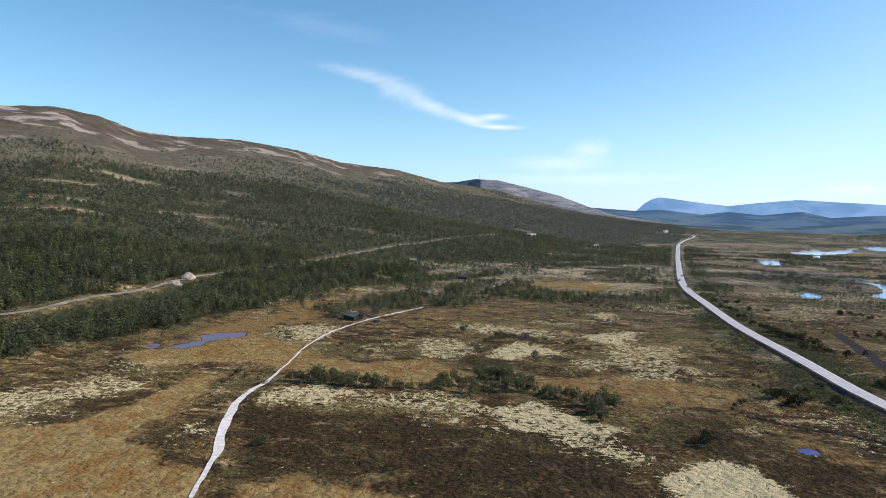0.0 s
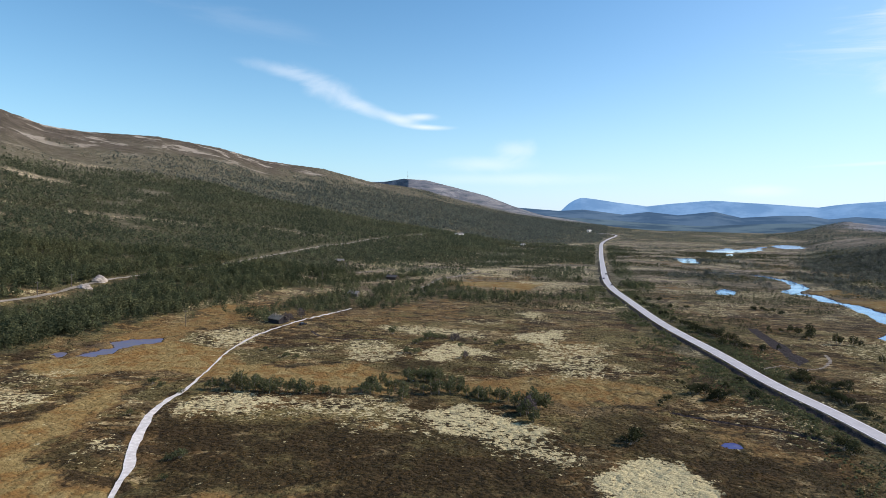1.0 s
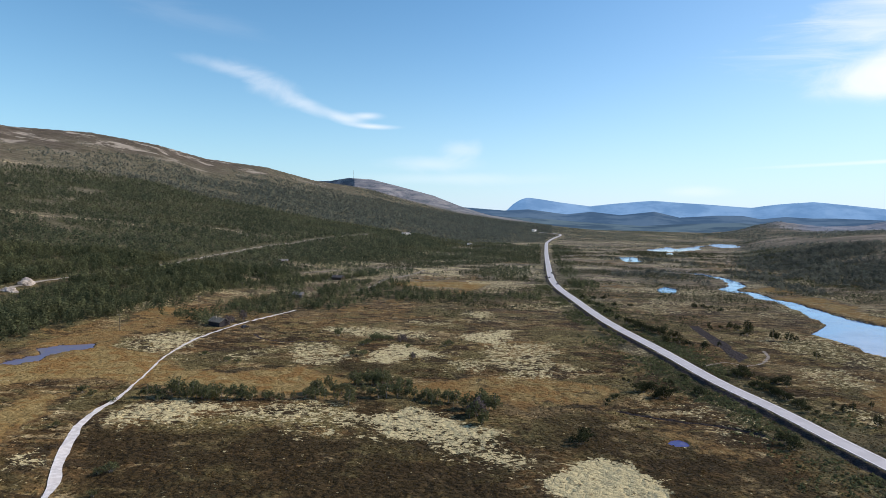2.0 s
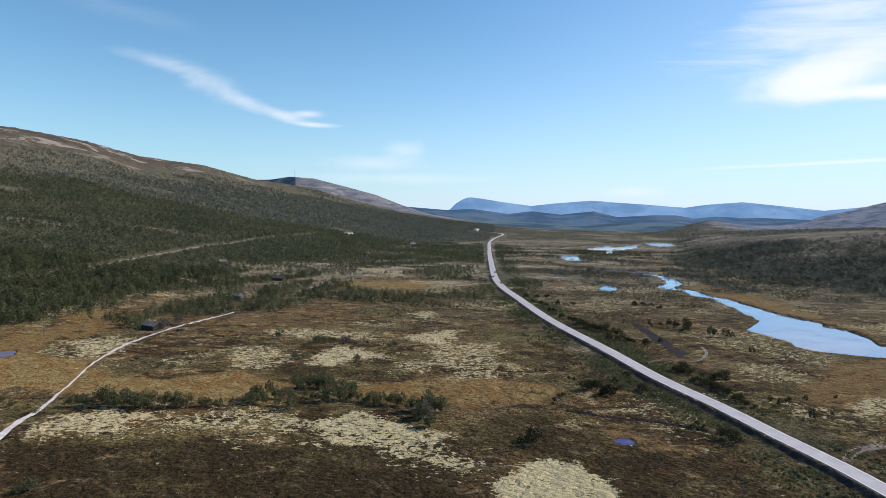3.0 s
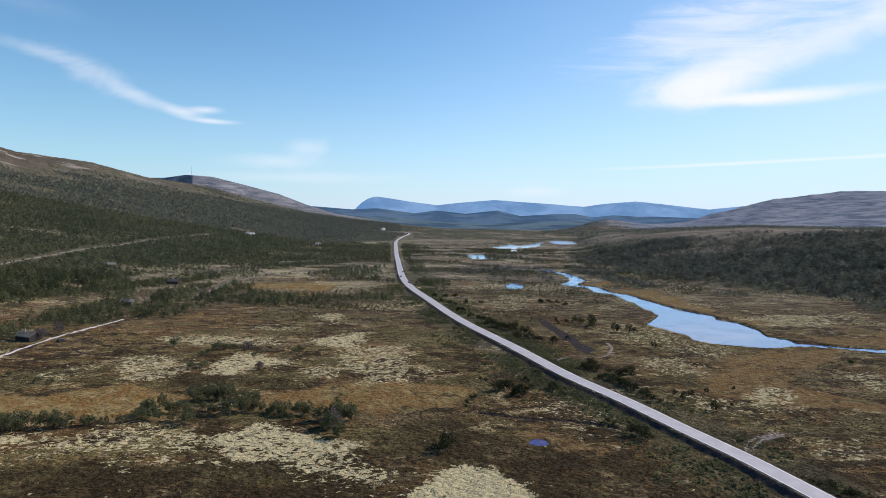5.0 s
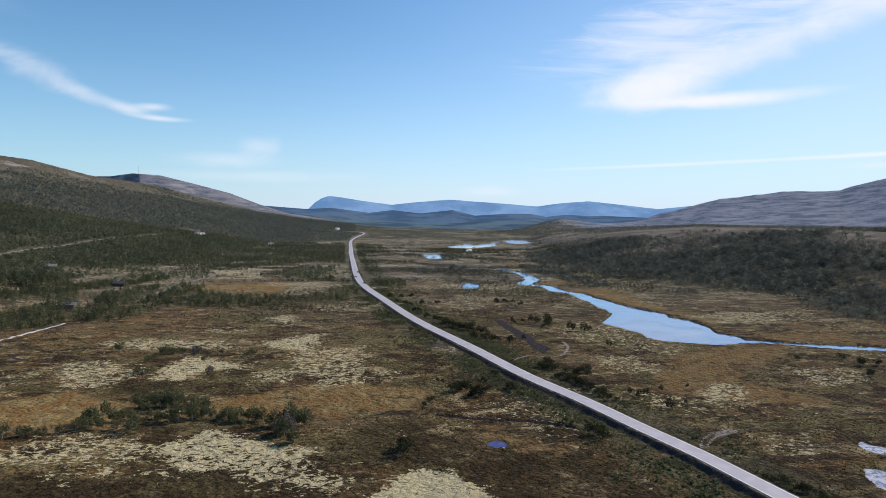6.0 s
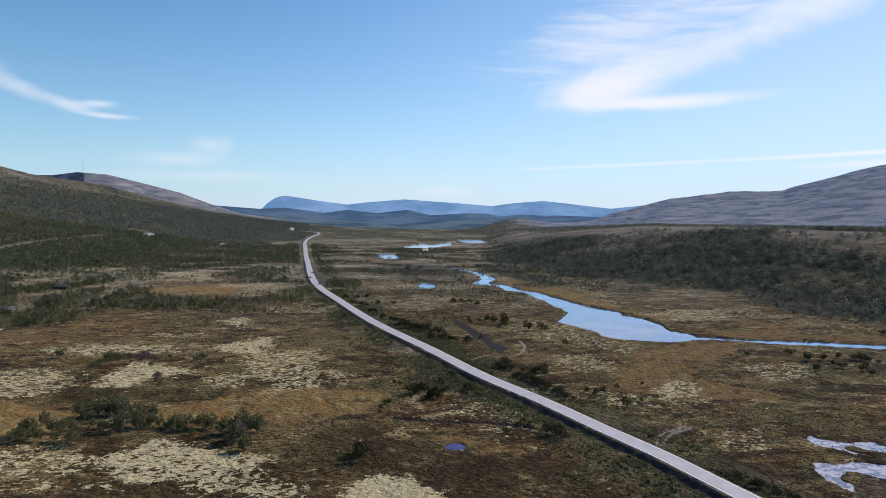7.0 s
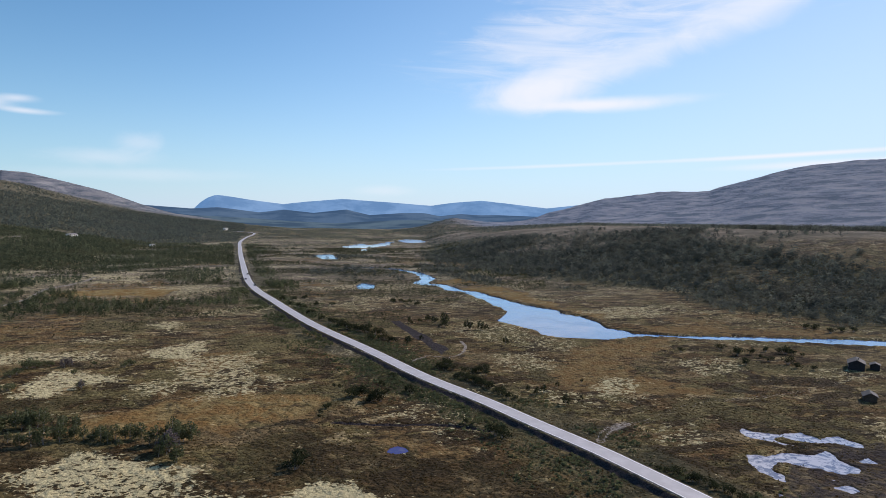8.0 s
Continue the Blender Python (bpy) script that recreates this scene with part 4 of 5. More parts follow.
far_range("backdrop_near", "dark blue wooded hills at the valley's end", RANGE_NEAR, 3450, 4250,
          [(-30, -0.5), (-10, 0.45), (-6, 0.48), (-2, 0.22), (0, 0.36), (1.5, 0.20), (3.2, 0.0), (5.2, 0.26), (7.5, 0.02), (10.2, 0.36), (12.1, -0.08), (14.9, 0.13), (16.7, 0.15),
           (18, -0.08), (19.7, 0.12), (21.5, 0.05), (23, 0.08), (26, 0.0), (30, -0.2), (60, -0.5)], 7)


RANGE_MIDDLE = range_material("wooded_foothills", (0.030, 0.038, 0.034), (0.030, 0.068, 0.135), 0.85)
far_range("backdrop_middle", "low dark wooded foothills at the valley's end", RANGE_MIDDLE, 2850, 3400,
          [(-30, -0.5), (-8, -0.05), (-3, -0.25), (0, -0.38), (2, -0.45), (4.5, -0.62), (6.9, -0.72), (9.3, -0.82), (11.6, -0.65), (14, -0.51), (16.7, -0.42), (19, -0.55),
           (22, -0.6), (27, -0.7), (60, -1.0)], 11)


# ---- water ----
def water_sheet(name, label, x0, y0, x1, y1, mat=None, lift=0.0):
    bm = bmesh.new()
    bmesh.ops.create_grid(bm, x_segments=8, y_segments=8, size=0.5, matrix=pose((x0 + x1) / 2, (y0 + y1) / 2, WATER_LEVEL + lift) @ Matrix.Diagonal((x1 - x0, y1 - y0, 1, 1)))
    tagged(part(name, bm, mat or WATER), label, "water", kind="structure")


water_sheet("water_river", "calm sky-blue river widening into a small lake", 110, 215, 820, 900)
water_sheet("water_puddles", "pale silty puddles in the mud", 105, 135, 215, 205, PUDDLE, 0.35)
water_sheet("water_meadow_pond", "shallow violet-blue peaty pond in the bog", -290, 200, -160, 330, PEAT, 0.35)
water_sheet("water_bog_pool", "small violet-blue bog pool", 30, 192, 52, 216, POOL, 0.35)
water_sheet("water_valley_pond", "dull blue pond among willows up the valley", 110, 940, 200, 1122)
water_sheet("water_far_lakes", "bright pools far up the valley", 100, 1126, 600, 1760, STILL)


# ---- road and tracks ----
def strip(name, label, line, half, lift, mat, category, offset=0.0, level=None, ragged=0.0, across=3):
    """A ribbon along a line, laid over the ground or at a level of its own."""
    d = np.gradient(line, axis=0)
    d /= np.linalg.norm(d, axis=1)[:, None]
    side = np.stack([d[:, 1], -d[:, 0]], 1)
    rows = []
    for k in range(across):
        w = (k / (across - 1) * 2 - 1) * (half(line[:, 1]) if callable(half) else half * np.ones(len(line)))
        wob = ragged * fbm(line[:, 0] + 40 * k, line[:, 1], 5, 3, 77 + k) * (2 if k in (0, across - 1) else 0)
        p = line + side * (offset + w + wob)[:, None] if ragged else line + side * (offset + w)[:, None]
        z = (level(p[:, 1]) if level else lay(p[:, 0], p[:, 1])[0]) + lift
        rows.append(np.stack([p[:, 0], p[:, 1], z], 1))
    n = len(line)
    verts = np.vstack(rows)
    faces = [(k * n + i, k * n + i + 1, (k + 1) * n + i + 1, (k + 1) * n + i) for k in range(across - 1) for i in range(n - 1)]
    ob = new(name, mesh_from(name, verts, np.array(faces)[:, ::-1], mat, True))
    return tagged(ob, label, category, kind="structure")


def path_width(y):
    return table(y, (120, 0.45), (143, 0.75), (150, 1.3), (175, 1.4), (200, 1.1), (222, 0.7), (235, 0.36), (282, 0.36), (305, 0.8), (400, 1.0), (430, 0.7))


strip("road", "pale worn asphalt two-lane road on a low bank", ROAD_LINE, 2.95, 0.02, ASPHALT, "road", level=road_level)
strip("road_edge_line", "white painted line along the road's edge", ROAD_LINE, 0.13, 0.035, PAINT, "road marking", 2.66, road_level)
strip("road_edge_line", "white painted line along the road's edge", ROAD_LINE, 0.13, 0.035, PAINT, "road marking", -2.66, road_level)
strip("gravel_path", "pale gravel path through the heath", spline(PATH, 1.5), path_width, 0.30, GRAVEL, "path", ragged=0.35, across=5)
strip("woods_track", "narrow pale gravel track through the woods", spline(WOODS_TRACK, 4.0), 1.2, 0.30, GRAVEL_DULL, "track", ragged=0.6, across=3)
strip("woods_path", "pale winding gravel path at the edge of the woods", spline(WOODS_PATH, 4.0), 1.5, 0.30, GRAVEL_DULL, "path", ragged=0.6, across=3)
strip("hill_road", "pale gravel road through the hill woods", spline(HILL_ROAD, 4.0), 1.7, 0.30, GRAVEL_DULL, "road", ragged=0.8, across=3)


# ---- trees and bushes ----
def leaf_quads(rng, centres, normals, size, jitter=0.42):
    """A small bent leaf spray at each centre, facing roughly along its normal."""
    k = len(centres)
    nrm = normals + rng.normal(0, jitter, (k, 3))
    nrm /= np.linalg.norm(nrm, axis=1)[:, None] + 1e-9
    ref = rng.normal(0, 1, (k, 3))
    u = np.cross(nrm, ref)
    u /= np.linalg.norm(u, axis=1)[:, None] + 1e-9
    v = np.cross(nrm, u)
    su, sv = size * rng.uniform(0.55, 1.25, (k, 1)), size * rng.uniform(0.45, 1.0, (k, 1))
    fold = nrm * size * rng.uniform(-0.35, 0.35, (k, 1))
    verts = np.stack([centres - u * su, centres - v * sv + fold, centres + u * su * 0.8, centres + v * sv + fold], 1).reshape(-1, 3)
    return verts, np.arange(4 * k).reshape(k, 4)


def crown_points(rng, lobes, count, inner=0.6):
    """Places and outward normals on a crown made of lobes: rows of x, y, z, radius, height factor."""
    lobes = np.array(lobes)
    share = lobes[:, 3] ** 2
    pick = rng.choice(len(lobes), count, p=share / share.sum())
    d = rng.normal(0, 1, (count, 3))
    d /= np.linalg.norm(d, axis=1)[:, None]
    r = lobes[pick, 3] * rng.uniform(inner, 1.08, count)
    p = lobes[pick, :3] + d * r[:, None] * np.stack([np.ones(count), np.ones(count), lobes[pick, 4]], 1)
    p[:, 2] = np.maximum(p[:, 2], 0.02)
    return p, d


def birch_lobes(rng):
    lean = rng.normal(0, 0.03, 2)
    rows = [(lean[0] * 2, lean[1] * 2, 0.84, 0.11, 1.3)]
    for k in range(8):
        h = 0.30 + 0.06 * k
        w = 0.27 * (1.0 - 0.55 * (h - 0.3) / 0.6)
        a = k * 2.4 + rng.uniform(-0.5, 0.5)
        rows.append((lean[0] + w * math.cos(a), lean[1] + w * math.sin(a), h, rng.uniform(0.13, 0.19), 1.1))
    return rows


def willow_lobes(rng):
    rows = []
    for k in range(9):
        a, w = k * 2.4, rng.uniform(0.05, 0.48)
        rows.append((w * math.cos(a), w * math.sin(a), rng.uniform(0.3, 0.68) * (1 - 0.35 * w), rng.uniform(0.18, 0.30), 0.9))
    return rows


def limb(bm, start, end, r0, r1, sides=5):
    a, b = Vector(start), Vector(end)
    q = (b - a).to_track_quat("Z", "Y").to_matrix()
    rings = [[bm.verts.new(p + q @ Vector((r * math.cos(t), r * math.sin(t), 0))) for t in (2 * math.pi * i / sides for i in range(sides))]
             for p, r in ((a, r0), (a.lerp(b, 0.5) + q @ Vector((r0 * 0.6, 0, 0)), (r0 + r1) / 2), (b, r1))]
    for low, up in zip(rings, rings[1:]):
        for i in range(sides):
            bm.faces.new((low[i], low[(i + 1) % sides], up[(i + 1) % sides], up[i]))


def make_tree(kind, seed, leaf, label, group):
    """One tree or bush, a metre high: stems and a crown of leaf sprays."""
    rng = np.random.default_rng(seed)
    base = tagged(new(kind), label, "tree" if kind == "birch" else "bush", group)
    lobes = birch_lobes(rng) if kind == "birch" else willow_lobes(rng)
    bm = bmesh.new()
    if kind == "birch":
        limb(bm, (0, 0, -0.05), (lobes[0][0], lobes[0][1], 0.86), 0.022, 0.006, 6)
        for x, y, z, r, _ in lobes[1:]:
            limb(bm, (x * 0.1, y * 0.1, z - 0.14), (x, y, z + 0.02), 0.009, 0.003, 4)
    else:
        for x, y, z, r, _ in lobes:
            limb(bm, (x * 0.15, y * 0.15, -0.05), (x, y, z), 0.014, 0.005, 4)
    part("trunk" if kind == "birch" else "stems", bm, BARK, base)
    p, d = crown_points(rng, lobes, 420, 0.5)
    verts, faces = leaf_quads(rng, p, d, 0.047 if kind == "birch" else 0.053, 0.7)
    crown = new("crown", mesh_from("crown", verts, faces, leaf))
    crown.parent = base
    return base


STYLES = {}


def plant(kind, rows, leaf, label, group, seed, beside=0):
    """Trees at x, y, with their height, and that many smaller ones close beside each."""
    rng = np.random.default_rng(seed)
    rows = rows + [(x + rng.normal(0, 2.2), y + rng.normal(0, 2.2), h * rng.uniform(0.55, 0.95)) for x, y, h in rows for _ in range(beside)]
    clear = away(np.array([r[0] for r in rows]), np.array([r[1] for r in rows]), ROAD_LINE)
    rows = [row for row, gap in zip(rows, clear) if gap > 6.5]
    floor = lay(np.array([r[0] for r in rows]), np.array([r[1] for r in rows]))[0]
    for i, (x, y, h) in enumerate(rows):
        m = pose(x, y, float(floor[i]) - 0.05, 0, 0, rng.uniform(0, 360)) @ Matrix.Diagonal((h * rng.uniform(0.9, 1.15), h * rng.uniform(0.9, 1.15), h, 1))
        key = (kind, label, i % 4)
        if key not in STYLES:
            STYLES[key] = make_tree(kind, seed + i, leaf, label, group)
            STYLES[key].matrix_basis = m
        else:
            one = copy_thing(STYLES[key], Matrix())
            one.matrix_basis = m


BIRCH_ROW = [(-127.1, 219.1, 4.2), (-124.4, 220.5, 3.8), (-119.4, 220.8, 5.9), (-116.9, 221.0, 6.7), (-112.0, 220.2, 5.4), (-108.7, 220.4, 4.5), (-105.9, 221.8, 5.3), (-103.1, 223.2, 4.5), (-98.3, 222.3, 4.9), (-94.9, 221.4, 4.8), (-92.3, 222.7, 4.0), (-88.0, 223.0, 3.2), (-85.9, 224.4, 2.8), (-79.2, 225.5, 2.8), (-75.1, 226.4, 3.6), (-72.0, 227.9, 4.0), (-69.0, 228.1, 3.6), (-121.1, 217.8, 2.9), (-112.8, 218.3, 3.7), (-103.1, 219.6, 3.6), (-99.7, 220.4, 4.0), (-83.7, 223.3, 2.4)]
BIRCH_THICKET = [(-72.3, 244.0, 3.8), (-63.9, 247.5, 4.7), (-62.0, 249.2, 4.3), (-59.4, 250.9, 4.7), (-56.2, 249.6, 5.1), (-52.6, 251.4, 4.3), (-47.0, 248.1, 3.4), (-43.4, 246.9, 3.3), (-73.1, 234.2, 4.5), (-67.6, 234.6, 4.1), (-64.9, 234.8, 3.7), (-59.5, 226.3, 4.7), (-57.6, 235.4, 2.8), (-51.3, 231.9, 4.7), (-48.6, 232.1, 5.1), (-45.7, 236.2, 4.4), (-41.8, 235.2, 3.6), (-39.4, 234.1, 3.6), (-35.0, 233.1, 3.9), (-31.1, 232.1, 3.9), (-27.4, 231.1, 4.3), (-24.3, 231.3, 3.9), (-20.5, 225.4, 4.9), (-17.1, 216.4, 4.7), (-16.3, 225.7, 5.7), (-15.1, 229.4, 4.2), (-11.3, 226.0, 4.9), (-14.3, 209.2, 4.2), (-57.4, 248.1, 4.2), (-53.5, 248.4, 4.7), (-32.8, 230.7, 3.1)]
HEATH_BUSHES = [(-95.8, 339.5, 4.3), (-75.7, 332.8, 4.1), (-73.3, 333.5, 4.1), (-76.6, 321.9, 2.9), (-68.1, 335.1, 2.9), (-76.9, 296.0, 3.2), (-73.2, 297.0, 3.2), (-50.7, 296.3, 2.6), (-56.4, 317.9, 2.2), (-38.1, 329.1, 2.9), (-71.4, 334.1, 3.5), (-78.0, 318.5, 2.8), (-51.9, 332.3, 2.3), (-39.9, 325.7, 2.8), (-125.3, 274.4, 2.6), (-119.7, 273.7, 2.3), (-151.2, 219.6, 2.8), (-146.0, 217.0, 2.3), (-135.2, 212.2, 2.2), (-99.6, 157.0, 3.0), (-95.6, 143.9, 1.8), (-135.2, 185.5, 2.0), (-101.7, 155.3, 2.0), (-139.7, 285.0, 2.2)]
MEADOW_BUSHES = [(15.2, 200.3, 5.4), (60.3, 260.3, 4.0), (70.7, 207.1, 5.2), (46.1, 251.6, 5.6), (44.0, 250.0, 4.3), (38.0, 257.0, 4.3), (41.0, 258.8, 4.8), (43.5, 259.0, 4.8), (52.7, 273.1, 2.3), (60.6, 281.9, 2.4), (29.6, 247.4, 2.5), (25.9, 241.5, 2.0), (37.3, 271.8, 2.3), (51.9, 259.7, 2.7), (66.3, 219.8, 2.3), (74.9, 210.8, 2.6)]
ROADSIDE_WILLOWS = [(81.7, 292.4, 4.1), (85.4, 293.8, 5.1), (86.7, 288.9, 4.1), (92.6, 281.8, 3.5), (95.2, 282.0, 3.8), (98.0, 282.3, 4.5), (85.0, 275.8, 3.9), (85.9, 270.6, 4.1), (87.0, 266.5, 4.0), (88.5, 262.6, 4.0), (89.4, 255.7, 3.6), (90.0, 247.0, 3.3), (90.6, 242.2, 3.5), (86.8, 262.4, 2.8), (89.4, 250.5, 2.7)]
MEADOW_TREES = [(103.0, 413.7, 3.6), (114.8, 415.2, 4.3), (117.7, 413.5, 3.6), (120.7, 400.1, 7.7), (126.6, 379.2, 6.1), (127.9, 377.7, 4.7), (133.2, 376.6, 5.7), (135.7, 373.5, 4.0), (130.2, 334.8, 4.2), (101.4, 249.2, 2.7), (102.5, 244.4, 3.1), (105.5, 245.3, 3.6), (114.4, 251.6, 2.3), (105.9, 229.9, 4.3), (115.1, 235.5, 1.8), (126.8, 255.5, 1.9), (83.6, 346.5, 4.2), (92.9, 354.8, 3.1)]
RIVER_BUSHES = [(205.0, 298.1, 3.0), (226.9, 296.9, 4.3), (225.2, 283.6, 6.0), (233.8, 284.1, 4.3), (244.7, 286.8, 3.7), (248.3, 281.8, 3.7), (250.0, 280.1, 5.6), (251.0, 277.1, 3.7), (213.6, 265.7, 4.5), (232.2, 260.9, 5.2), (229.5, 253.7, 4.0), (251.5, 271.8, 2.5), (234.1, 249.3, 2.8), (228.1, 267.9, 3.5), (230.9, 275.8, 3.0), (323.5, 320.9, 4.6), (321.9, 330.8, 5.4), (320.2, 335.2, 4.6), (333.5, 322.3, 4.7), (340.1, 320.7, 3.9)]
ROADSIDE_SHRUBS = [(103.1, 167.8, 3.2), (103.6, 163.2, 3.1), (105.3, 162.7, 2.8), (105.7, 159.7, 2.8), (106.3, 156.1, 2.8), (107.1, 153.9, 3.1), (107.2, 151.3, 2.7), (101.8, 170.4, 1.9), (100.9, 172.7, 1.5), (105.1, 157.2, 2.5), (107.2, 148.8, 2.7), (107.4, 145.8, 2.7)]
BANK_BUSHES = [(40.2, 529.9, 4.3), (48.1, 528.3, 3.9), (56.8, 533.3, 3.9), (41.2, 498.5, 5.3), (47.0, 483.0, 4.7), (59.7, 494.6, 3.7), (70.9, 492.3, 3.2), (49.2, 456.4, 3.7), (54.4, 431.8, 3.5), (59.6, 403.5, 5.3), (62.8, 395.1, 5.8), (66.2, 388.8, 5.1), (71.0, 382.2, 6.3), (73.9, 374.6, 5.5), (75.2, 361.0, 4.2), (76.1, 353.0, 4.1), (85.0, 350.8, 4.1), (69.0, 365.8, 4.8), (115.2, 501.8, 3.8), (120.3, 497.5, 3.8), (125.4, 493.3, 3.7), (129.7, 486.2, 2.9), (113.8, 411.8, 3.8), (116.8, 406.8, 4.1), (117.1, 390.3, 4.6), (102.8, 410.0, 2.4), (68.5, 384.6, 4.7), (57.2, 418.2, 4.4)]
VERGE_BUSHES = [(31.9, 436.8, 4.6), (35.6, 425.2, 3.5), (38.5, 383.0, 4.0), (41.8, 375.5, 4.6), (44.2, 371.7, 3.3), (44.2, 362.3, 2.6), (46.6, 349.9, 3.1), (51.3, 348.7, 2.3), (60.6, 281.5, 2.1), (38.3, 487.6, 4.0), (23.8, 520.2, 3.8)]

plant("birch", [(x, y, h * 1.15) for x, y, h in BIRCH_ROW], LEAF, "low mountain birch with dull green leaves in a row", "birches along the bog", 100, 1)
plant("birch", [(x, y, h * 1.25) for x, y, h in BIRCH_THICKET], LEAF, "mountain birch with dull green leaves in a loose thicket", "birches along the bog", 200, 1)
GREY_BIRCHES = [(-16.6, 218.0, 6.2), (-17.9, 219.0, 5.0), (-49.9, 294.1, 3.6), (-62.5, 332.3, 4.6), (-61.2, 333.8, 4.0), (-160.6, 373.3, 6.5), (-162.2, 355.7, 6.0), (-161.2, 358.1, 5.2)]
plant("birch", GREY_BIRCHES, TWIGS, "bare grey birch with fine twigs and few leaves", "bare birches", 150)
plant("willow_bush", [(x, y, h * 1.25) for x, y, h in HEATH_BUSHES], LEAF, "low green willow bush in the heath", "bushes in the heath", 300)
plant("willow_bush", MEADOW_BUSHES, LEAF_BUSH, "dark green willow bush in wet heath", "bushes by the ditch", 400, 1)
plant("willow_bush", ROADSIDE_WILLOWS, LEAF_BUSH, "dark rounded willow bush at the road's edge", "willows along the road", 500, 1)
plant("birch", MEADOW_TREES, LEAF_BUSH, "small lone birch on the river meadow", "birches on the meadow", 600)
plant("willow_bush", RIVER_BUSHES, LEAF_BUSH, "dark willow bush among lichen by the river", "bushes by the river", 700)
plant("willow_bush", ROADSIDE_SHRUBS, LEAF_BUSH, "dark shrub on the road's verge", "shrubs on the verge", 800)
plant("willow_bush", BANK_BUSHES, LEAF_BUSH, "dark willow bush below the road bank", "bushes below the bank", 900, 1)
plant("willow_bush", VERGE_BUSHES, LEAF, "green willow bush on the road's heath side", "bushes on the heath side", 1000)


# ---- woods, too many to count ----
def far_template(rng, sprays, size, slim, loose):
    """A plain tree a metre high, of leaf sprays."""
    rows = [(0, 0, 0.80, 0.13 * slim, 1.5), (0.04, 0.03, 0.55, 0.20 * slim, 1.3), (-0.06, 0.04, 0.34, 0.22 * slim, 1.1), (0.03, -0.08, 0.42, 0.20 * slim, 1.1)]
    p, d = crown_points(rng, rows, sprays, 0.8)
    d = d + (p - (0, 0, 0.45)) * 2.5
    v, f = leaf_quads(rng, p, d / np.linalg.norm(d, axis=1)[:, None], size, loose)
    return v.reshape(-1, 4, 3)[:, :3].reshape(-1, 3), np.arange(3 * sprays).reshape(-1, 3)


def spread(seed, count, near, far, left, right):
    rng = np.random.default_rng(seed)
    a, r = np.radians(rng.uniform(left, right, count)), np.sqrt(rng.uniform(near ** 2, far ** 2, count))
    return r * np.sin(a), r * np.cos(a) + MID, rng


def woodland(name, label, seed, count, near, far, left, right, low, tall, sprays, size, slim, mat, mask="woods", category="woods", flat=1.0, loose=0.55):
    x, y, rng = spread(seed, count, near, far, left, right)
    z, masks = lay(x, y)
    keep = rng.uniform(0, 1, count) < masks[mask]
    x, y, z = x[keep], y[keep], z[keep]
    n = len(x)
    templates = [far_template(rng, sprays, size, slim, loose) for _ in range(7)]
    h = rng.uniform(low, tall, n) * (1 + 0.5 * fbm(x, y, 60, 3, seed)) * np.where((z < 2.5) & (x > -232), 0.72, 1.0) * (1 + 0.5 * smooth(np.hypot(x, y), 450, 900) * (mask == "scrub"))
    w = h * rng.uniform(0.85, 1.3, n) / flat
    # the woods below the hill road are kept low
    bearing = np.arctan2(HILL_ROAD_LINE[:, 0], HILL_ROAD_LINE[:, 1])
    order = np.argsort(bearing)
    reach = np.interp(np.arctan2(x, y), bearing[order], np.hypot(HILL_ROAD_LINE[order, 0], HILL_ROAD_LINE[order, 1]))
    below = (np.hypot(x, y) < reach + 3) & (y < 425)
    h = np.where(below, np.minimum(h, 1.0 + 0.15 * np.maximum(away(x, y, HILL_ROAD_LINE) - 4, 0)), h)
    w = np.minimum(w, h * 1.3 / flat)
    turn, pick = rng.uniform(0, 2 * math.pi, n), rng.integers(0, 7, n)
    tones = rng.uniform(0, 1, n)
    verts, faces, shades, total = [], [], [], 0
    for k, (tv, tf) in enumerate(templates):
        i = np.where(pick == k)[0]
        c, s = np.cos(turn[i])[:, None], np.sin(turn[i])[:, None]
        vx = x[i][:, None] + (tv[:, 0] * c - tv[:, 1] * s) * w[i][:, None]
        vy = y[i][:, None] + (tv[:, 0] * s + tv[:, 1] * c) * w[i][:, None]
        vz = z[i][:, None] + tv[:, 2] * h[i][:, None] - 0.05
        verts.append(np.stack([vx, vy, vz], -1).reshape(-1, 3))
        faces.append((tf[None] + (np.arange(len(i)) * len(tv))[:, None, None]).reshape(-1, 3) + total)
        shades.append(np.repeat(tones[i], len(tv)))
        total += len(i) * len(tv)
    me = mesh_from(name, np.vstack(verts), np.vstack(faces), mat)
    me.attributes.new("tone", "FLOAT", "POINT").data.foreach_set("value", np.concatenate(shades).astype(np.float32))
    tagged(new(name, me), label, category, kind="stuff")


woodland("birch_woods", "dense dull-green birch woods at the foot of the hill", 11, 20000, 210, 660, -56, 6, 4.5, 8.5, 48, 0.118, 1.15, LEAF_WOODS)
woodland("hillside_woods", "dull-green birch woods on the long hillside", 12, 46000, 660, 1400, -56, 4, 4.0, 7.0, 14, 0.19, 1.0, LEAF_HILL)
woodland("upper_woods", "thin dark green woods high on the hill", 13, 80000, 1400, 3000, -56, 2, 4.5, 7.5, 7, 0.29, 1.1, LEAF_HAZY)
woodland("willow_scrub", "low dark willow scrub scattered over the valley floor", 16, 150000, 170, 1800, -50, 56, 0.6, 2.2, 9, 0.23, 2.0, LEAF_DARK, "scrub", "scrub")
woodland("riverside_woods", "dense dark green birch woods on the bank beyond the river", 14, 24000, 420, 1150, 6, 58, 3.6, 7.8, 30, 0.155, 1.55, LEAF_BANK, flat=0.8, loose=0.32)
